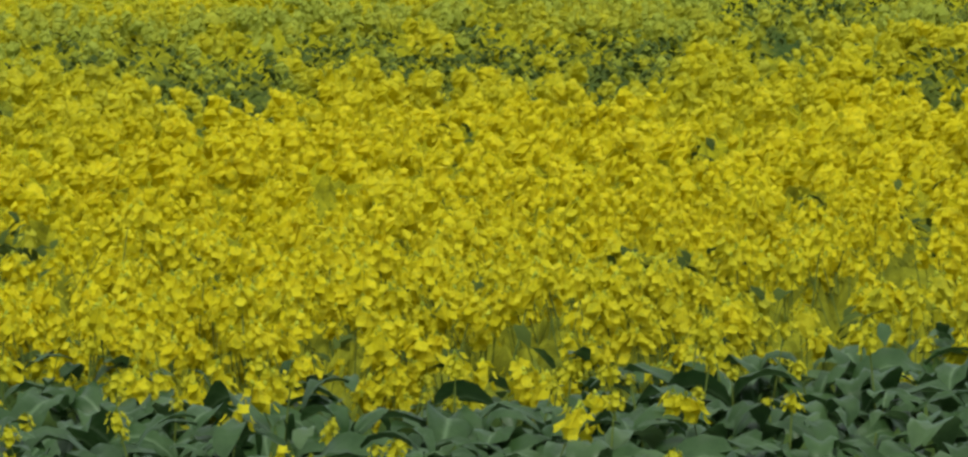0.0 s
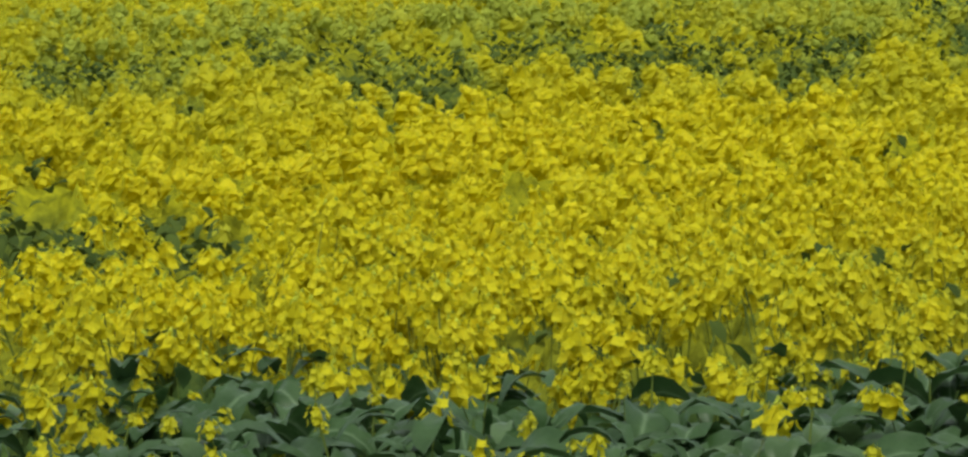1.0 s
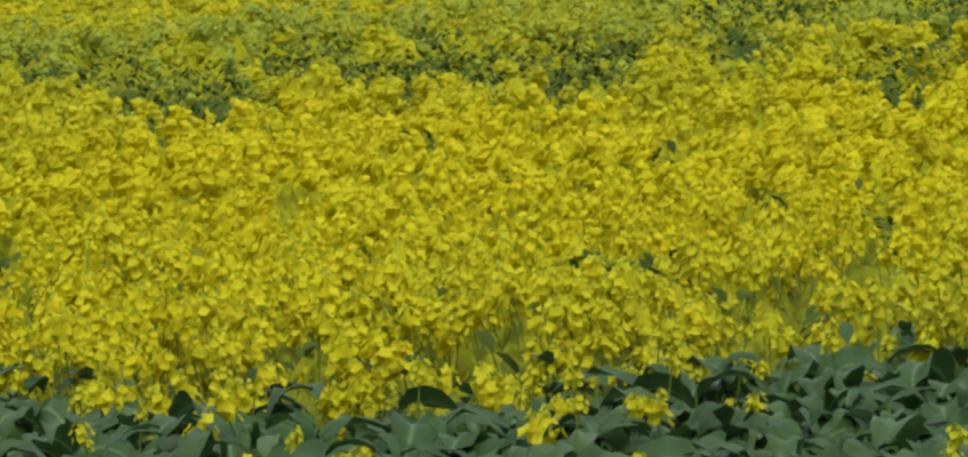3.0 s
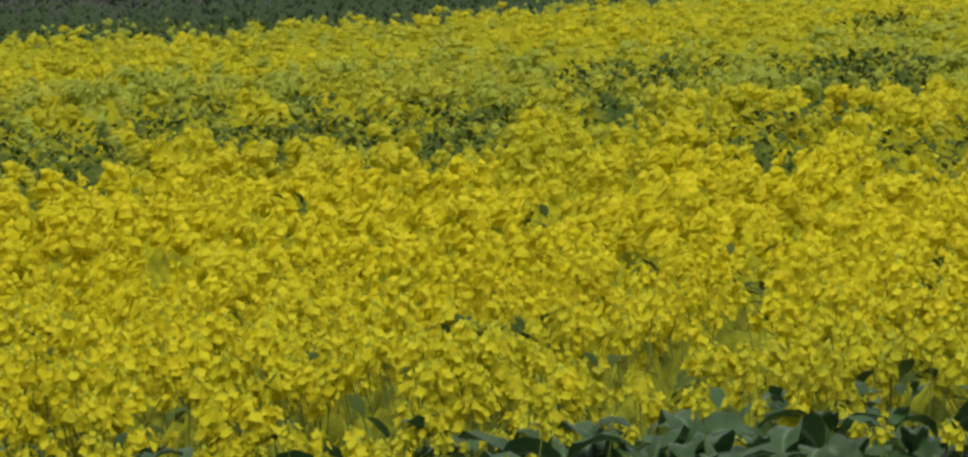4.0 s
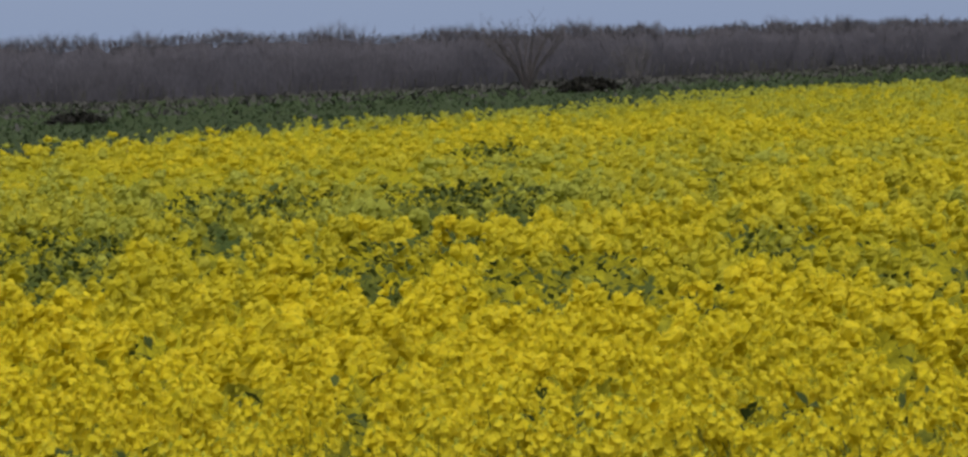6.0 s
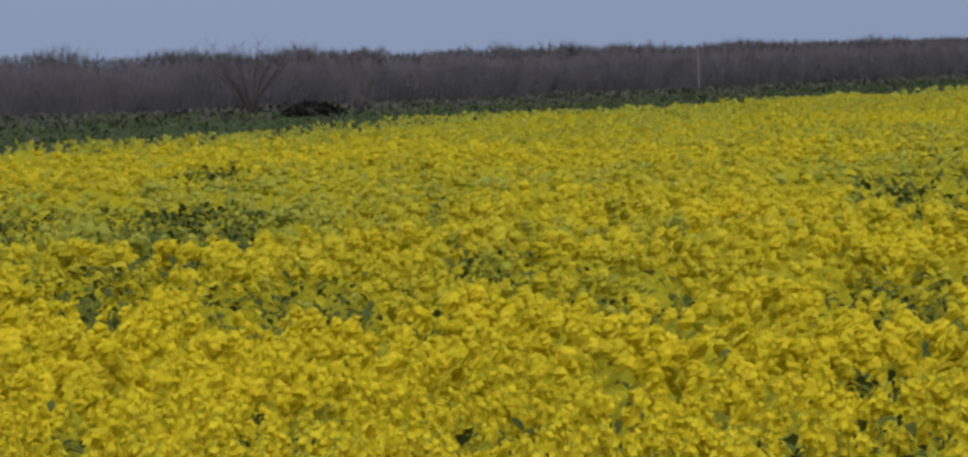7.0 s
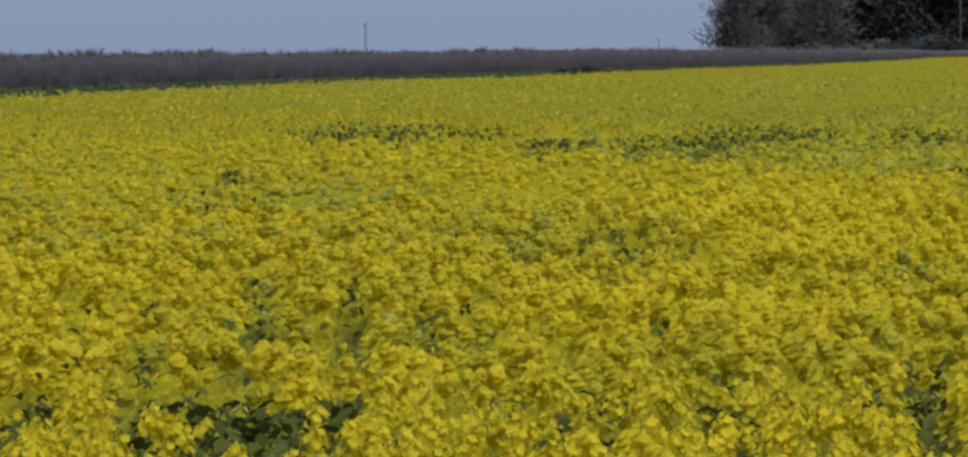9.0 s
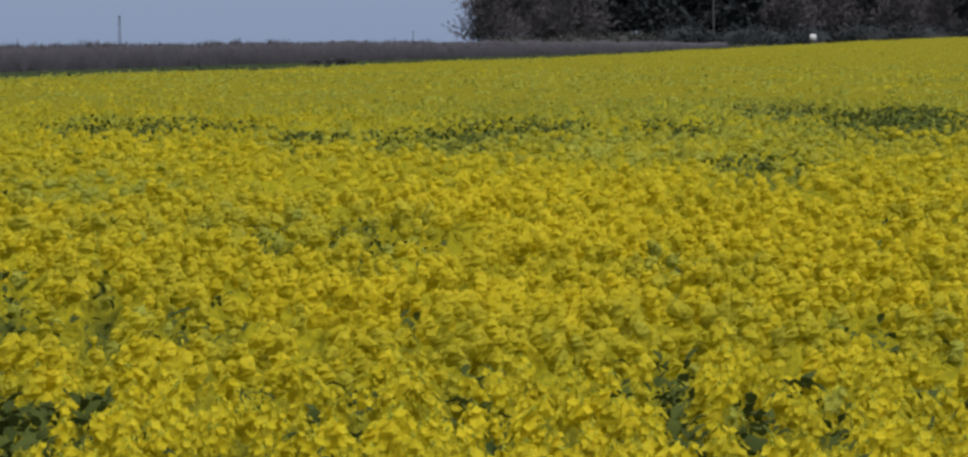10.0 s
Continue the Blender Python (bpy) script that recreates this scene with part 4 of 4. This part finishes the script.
def branchy(name, at, height, spread, stems, seed, material, label, category, group=""):
    """A bare shrub: several forking stems out of one stool."""
    r = random.Random(seed)
    root = tagged(new(name), label, category, group)
    pieces, fine = [], []
    for _ in range(stems):
        w = r.uniform(0, 6.28)
        reach = spread * r.uniform(0.3, 1.0)
        h = height * r.uniform(0.65, 1.0)
        p0 = Vector((r.uniform(-0.05, 0.05), r.uniform(-0.05, 0.05), 0))
        p3 = Vector((math.cos(w) * reach, math.sin(w) * reach, h))
        p1 = p0.lerp(p3, 0.35) + Vector((0, 0, 0.08 * height))
        p2 = p0.lerp(p3, 0.7) + Vector((r.uniform(-1, 1), r.uniform(-1, 1), 0.5)) * 0.05 * height
        t = 0.008 * height
        pieces.append(tube([p0, p1, p2, p3], [t, t * 0.75, t * 0.5, t * 0.2], 5))
        for _ in range(9):
            s = r.uniform(0.3, 1.0)
            b = p1.lerp(p3, s)
            e = b + Vector((r.uniform(-1, 1), r.uniform(-1, 1), r.uniform(0.1, 1.2))) * 0.16 * height
            fine.append(tube([b, e], [t * 0.35, t * 0.12], 3))
    part("stem_mass", mesh_from("stem_mass", *join(pieces), [material], smooth=True), root)
    part("twig_mass", mesh_from("twig_mass", *join(fine), [material]), root)
    root.matrix_basis = pose(at[0], at[1], 0)
    return root


branchy("bare_shrub", (-47.6, 152.8), 2.6, 1.8, 36, 5, DARK_TWIG, "dark bare branching shrub in front of the hedge", "shrub", "bare shrubs by the hedge")
branchy("bare_shrub", (-43.1, 151.0), 1.6, 1.3, 30, 6, PALE_TWIG, "pale bare leaning shrub beside the dark mound", "shrub", "bare shrubs by the hedge")


def leafy_mound(name, at, half, height, count, size, material, seed, label, category, group=""):
    """A low dense bush: short stems and many small leaves over a rounded uneven form."""
    r = random.Random(seed)
    g = np.random.default_rng(seed)
    root = tagged(new(name), label, category, group)
    pieces = [tube([(0, 0, 0), (math.cos(w) * half * 0.6, math.sin(w) * half * 0.5, height * r.uniform(0.5, 0.8))], [0.03 * half, 0.012 * half], 5)
              for w in [r.uniform(0, 6.28) for _ in range(6)]]
    part("stem_mass", mesh_from("stem_mass", *join(pieces), [BARK]), root)
    v, q = lump(seed, 12, [(half * 0.78, 0.0), (half * 0.82, height * 0.3), (half * 0.62, height * 0.62), (half * 0.25, height * 0.82)], 0.14)
    v[:, 1] *= 0.7
    part("branch_mass", mesh_from("branch_mass", v, q, [material], smooth=True), root)
    w, e = g.uniform(0, 6.28, count), np.arcsin(g.uniform(0.02, 1, count))
    bump = 1 + 0.16 * np.sin(w * 3 + seed) + 0.10 * np.sin(w * 7 + e * 5) + g.normal(0, 0.06, count)
    deep = g.uniform(0.35, 1.0, count) ** 0.6
    p = np.stack([np.cos(w) * np.cos(e) * half, np.sin(w) * np.cos(e) * half * 0.7, np.sin(e) * height], -1) * (bump * deep)[:, None]
    p[:, 2] = np.maximum(p[:, 2], 0.01)
    u = g.normal(0, 1, (count, 3))
    u /= np.linalg.norm(u, axis=1)[:, None]
    t = np.cross(u, g.normal(0, 1, (count, 3)))
    t /= np.linalg.norm(t, axis=1)[:, None]
    s = (size * g.uniform(0.6, 1.3, count))[:, None]
    v = np.stack([p - u * s, p - t * s * 0.6, p + u * s, p + t * s * 0.6], 1).reshape(-1, 3)
    part("foliage", mesh_from("foliage", v, np.arange(count * 4).reshape(-1, 4), [material]), root)
    root.matrix_basis = pose(at[0], at[1], float(rise(at[0], at[1])), 0, 0, r.uniform(-20, 20))
    return root


leafy_mound("low_bush", (-43.2, 145.4), 1.0, 0.44, 3400, 0.07, BUSH_LEAF, 3, "low dark rounded bush on the grass verge", "bush", "low bushes on the verge")
leafy_mound("low_bush", (-60.5, 117.0), 1.1, 0.62, 3000, 0.065, BUSH_LEAF, 8, "low dark rounded bush on the grass verge", "bush", "low bushes on the verge")
leafy_mound("low_bush", (-47.1, 111.6), 0.82, 0.29, 2600, 0.055, BUSH_LEAF, 4, "low dark flat bush on the grass verge", "bush", "low bushes on the verge")


# ---- white stake, mast and pole ----
def build_stake():
    root = tagged(new("marker_stake"), "thin weathered grey stake in the verge grass", "stake")
    v, q = tube([(0, 0, 0), (0.005, 0, 1.1), (0.0, 0.01, 2.02)], [0.035, 0.033, 0.03], 8)
    part("shaft", mesh_from("shaft", v, q, [PALE_POST], smooth=True), root)
    v, q = tube([(0, 0.01, 2.02), (0, 0.01, 2.06)], [0.04, 0.02], 8)
    part("cap", mesh_from("cap", v, q, [PALE_POST]), root)
    root.matrix_basis = pose(-43.0, 207.0, 0)


def build_mast():
    root = tagged(new("lattice_mast"), "distant grey steel mast standing beyond the hedge", "mast")
    tall, foot, head = 11.3, 0.42, 0.28
    legs = [(-1, -1), (1, -1), (1, 1), (-1, 1)]
    for sx, sy in legs:
        v, q = tube([(sx * foot, sy * foot, 0), (sx * head, sy * head, tall)], [0.09, 0.07], 6)
        part("leg", mesh_from("leg", v, q, [MAST_STEEL]), root)
    for k in range(7):
        z0, z1 = tall * k / 7, tall * (k + 1) / 7
        w0, w1 = foot + (head - foot) * k / 7, foot + (head - foot) * (k + 1) / 7
        bars = []
        for i in range(4):
            (ax, ay), (bx, by) = legs[i], legs[(i + 1) % 4]
            bars.append(tube([(ax * w0, ay * w0, z0), (bx * w1, by * w1, z1)], [0.04, 0.04], 4))
        part("brace", mesh_from("brace", *join(bars), [MAST_STEEL]), root)
    v, q = tube([(0, 0, tall - 0.3), (0, 0, tall + 0.3)], [0.36, 0.36], 10)
    part("headframe", mesh_from("headframe", v, q, [MAST_STEEL]), root)
    a = radians(1.45)
    root.matrix_basis = pose(-1500 * math.sin(a), 1500 * math.cos(a), -0.45)


def build_pole(bearing, dist, tall, thick, foot, label):
    root = tagged(new("utility_pole"), label, "pole")
    v, q = tube([(0, 0, 0), (0, 0, tall)], [thick, thick * 0.7], 10)
    part("shaft", mesh_from("shaft", v, q, [POLE_WOOD], smooth=True), root)
    v, q = tube([(-0.1 * tall, 0, tall * 0.94), (0.1 * tall, 0, tall * 0.94)], [0.06, 0.06], 6)
    part("crossarm", mesh_from("crossarm", v, q, [BARK]), root)
    a = radians(bearing)
    root.matrix_basis = pose(dist * math.sin(a), dist * math.cos(a), foot)


def build_tank():
    root = tagged(new("water_tank"), "small white plastic water tank by the trees", "tank")
    prof = [(0.25, 0.36), (0.45, 0.47), (0.8, 0.47), (0.97, 0.34), (1.01, 0.12)]
    v, q = tube([(0, 0, z) for z, _ in prof], [r for _, r in prof], 16)
    part("barrel", mesh_from("barrel", v, q, [WHITE_PLASTIC], smooth=True), root)
    v, q = tube([(0, 0, 1.00), (0, 0, 1.06)], [0.13, 0.12], 12)
    part("lid", mesh_from("lid", v, q, [WHITE_PLASTIC]), root)
    v, q = tube([(0, 0, -0.35), (0, 0, 0.25)], [0.36, 0.34], 12)
    part("stand", mesh_from("stand", v, q, [BARK]), root)
    a = radians(7.16)
    root.matrix_basis = pose(604 * math.sin(a), 604 * math.cos(a), 1.5)


build_stake()
build_mast()
build_pole(5.93, 612, 9, 0.11, 1.2, "pale grey utility pole among the dark trees")
build_pole(2.19, 1450, 5.6, 0.16, -0.3, "thin far utility pole beyond the hedge")
build_tank()


# ---- trees at the far end ----
def build_tree(bearing, dist, height, spread, seed, bare, full=1.0):
    """A trunk with limbs, and a crown of fine twigs or dark leaf sprays."""
    r = random.Random(seed)
    g = np.random.default_rng(seed)
    if bare:
        root = tagged(new("bare_tree"), "grey leafless spreading tree at the field's far end", "tree", "trees at the far end")
    else:
        root = tagged(new("ivy_tree"), "tall dark evergreen tree at the field's far end", "tree", "trees at the far end")
    t = 0.022 * height
    v, q = tube([(0, 0, 0), (0.05, 0.02, height * 0.2), (-0.08, 0.05, height * 0.5), (0.1, 0, height * 0.9)], [t * 1.3, t, t * 0.7, t * 0.15], 8)
    part("trunk", mesh_from("trunk", v, q, [BARK], smooth=True), root)
    limbs, centres = [], []
    for k in range(22 if bare else 16):
        z0 = height * r.uniform(0.06, 0.75)
        w = r.uniform(0, 6.28)
        reach = spread * r.uniform(0.45, 1.0) * math.sqrt(max(0.1, 1 - (z0 / height) ** 2))
        end = Vector((math.cos(w) * reach, math.sin(w) * reach, z0 + height * r.uniform(0.08, 0.28)))
        mid = Vector((0, 0, z0)).lerp(end, 0.55) + Vector((0, 0, 0.03 * height))
        limbs.append(tube([(0, 0, z0), mid, end], [t * 0.45, t * 0.28, t * 0.08], 5))
        for s in (0.35, 0.6, 0.8, 1.0):
            centres.append(tuple(Vector((0, 0, z0)).lerp(end, s)))
    part("limb_structure", mesh_from("limb_structure", *join(limbs), [BARK], smooth=True), root)
    centres = np.array(centres)
    spread *= 1.35
    n = int((6500 if bare else 5500) * full)
    c = centres[g.integers(0, len(centres), n)] + g.normal(0, spread * (0.17 if bare else 0.15), (n, 3))
    c[:, 2] = np.abs(c[:, 2])
    if bare:
        d = c * np.array([0.25, 0.25, 0.05]) + g.normal(0, 0.5, (n, 3)) + np.array([0, 0, 0.4])
        d = d / np.linalg.norm(d, axis=1)[:, None] * g.uniform(0.25, 0.8, n)[:, None]
        e = np.cross(d, g.normal(0, 1, (n, 3)))
        e = e / np.linalg.norm(e, axis=1)[:, None] * 0.075
        v = np.stack([c - e, c + e, c + d + e * 0.4, c + d - e * 0.4], 1)
        part("crown", mesh_from("crown", v.reshape(-1, 3), np.arange(n * 4).reshape(-1, 4), [TREE_TWIG]), root, "fine grey-purple bare twigs")
    else:
        u = g.normal(0, 1, (n, 3))
        u /= np.linalg.norm(u, axis=1)[:, None]
        e = np.cross(u, g.normal(0, 1, (n, 3)))
        e /= np.linalg.norm(e, axis=1)[:, None]
        s = g.uniform(0.25, 0.6, n)[:, None]
        v = np.stack([c - u * s, c - e * s * 0.6, c + u * s, c + e * s * 0.6], 1)
        part("crown", mesh_from("crown", v.reshape(-1, 3), np.arange(n * 4).reshape(-1, 4), [IVY]), root, "dark green evergreen leaf sprays")
    a = radians(bearing)
    root.matrix_basis = pose(dist * math.sin(a), dist * math.cos(a), 1.08, 0, 0, r.uniform(0, 360))


TREES = [
    (3.12, 560, 10.0, 3.6, 1, True), (3.5, 575, 11.5, 4.2, 2, True), (3.32, 600, 9.0, 3.4, 17, True), (3.7, 610, 9.5, 3.6, 18, True), (4.05, 605, 10.0, 3.6, 19, True), (3.85, 590, 11.0, 4.2, 16, True), (4.25, 565, 10.5, 3.8, 3, True), (4.75, 590, 11.0, 3.4, 4, False),
    (5.25, 580, 12.0, 3.6, 5, False), (5.75, 595, 12.5, 3.6, 6, False), (6.25, 585, 11.5, 3.4, 7, False), (6.85, 590, 10.0, 4.0, 8, True),
    (7.35, 600, 11.0, 3.6, 9, True), (7.75, 610, 11.0, 3.4, 10, False), (8.25, 600, 10.0, 3.8, 11, True), (8.75, 610, 11.0, 4.0, 12, True),
    (9.3, 600, 12.0, 3.8, 13, False),
]
for bearing, dist, *row in TREES:
    build_tree(bearing, dist + 35, *row)
for k in range(13):
    build_tree(4.35 + 0.41 * k, 655 + 6 * (k % 3), 10 + 1.2 * (k % 4), 3.6, 60 + k, k in (7, 8, 11), 0.55)

for k, (bearing, dist, half, high, mat) in enumerate([
        (3.4, 540, 4.5, 1.3, SCRUB), (4.2, 545, 5.5, 1.2, SCRUB), (4.9, 548, 4.5, 1.6, SCRUB), (5.6, 566, 5.0, 2.6, IVY), (6.4, 570, 5.5, 2.4, IVY),
        (7.1, 580, 5.0, 2.2, IVY), (7.8, 580, 5.5, 2.6, IVY), (8.6, 585, 5.5, 2.4, IVY), (9.4, 585, 5.5, 2.6, IVY),
        (1.2, 350, 2.0, 0.40, BROWN_SCRUB), (0.0, 400, 1.0, 1.5, BROWN_SCRUB)]):
    a = radians(bearing)
    leafy_mound("scrub_bush", ((dist + 28) * math.sin(a), (dist + 28) * math.cos(a)), half, high, 2400, 0.13 + 0.02 * half, mat, 40 + k,
                "dull grey-green scrub under the trees" if mat is SCRUB else "dark dense scrub bush beyond the field", "bush", "scrub beyond the field")
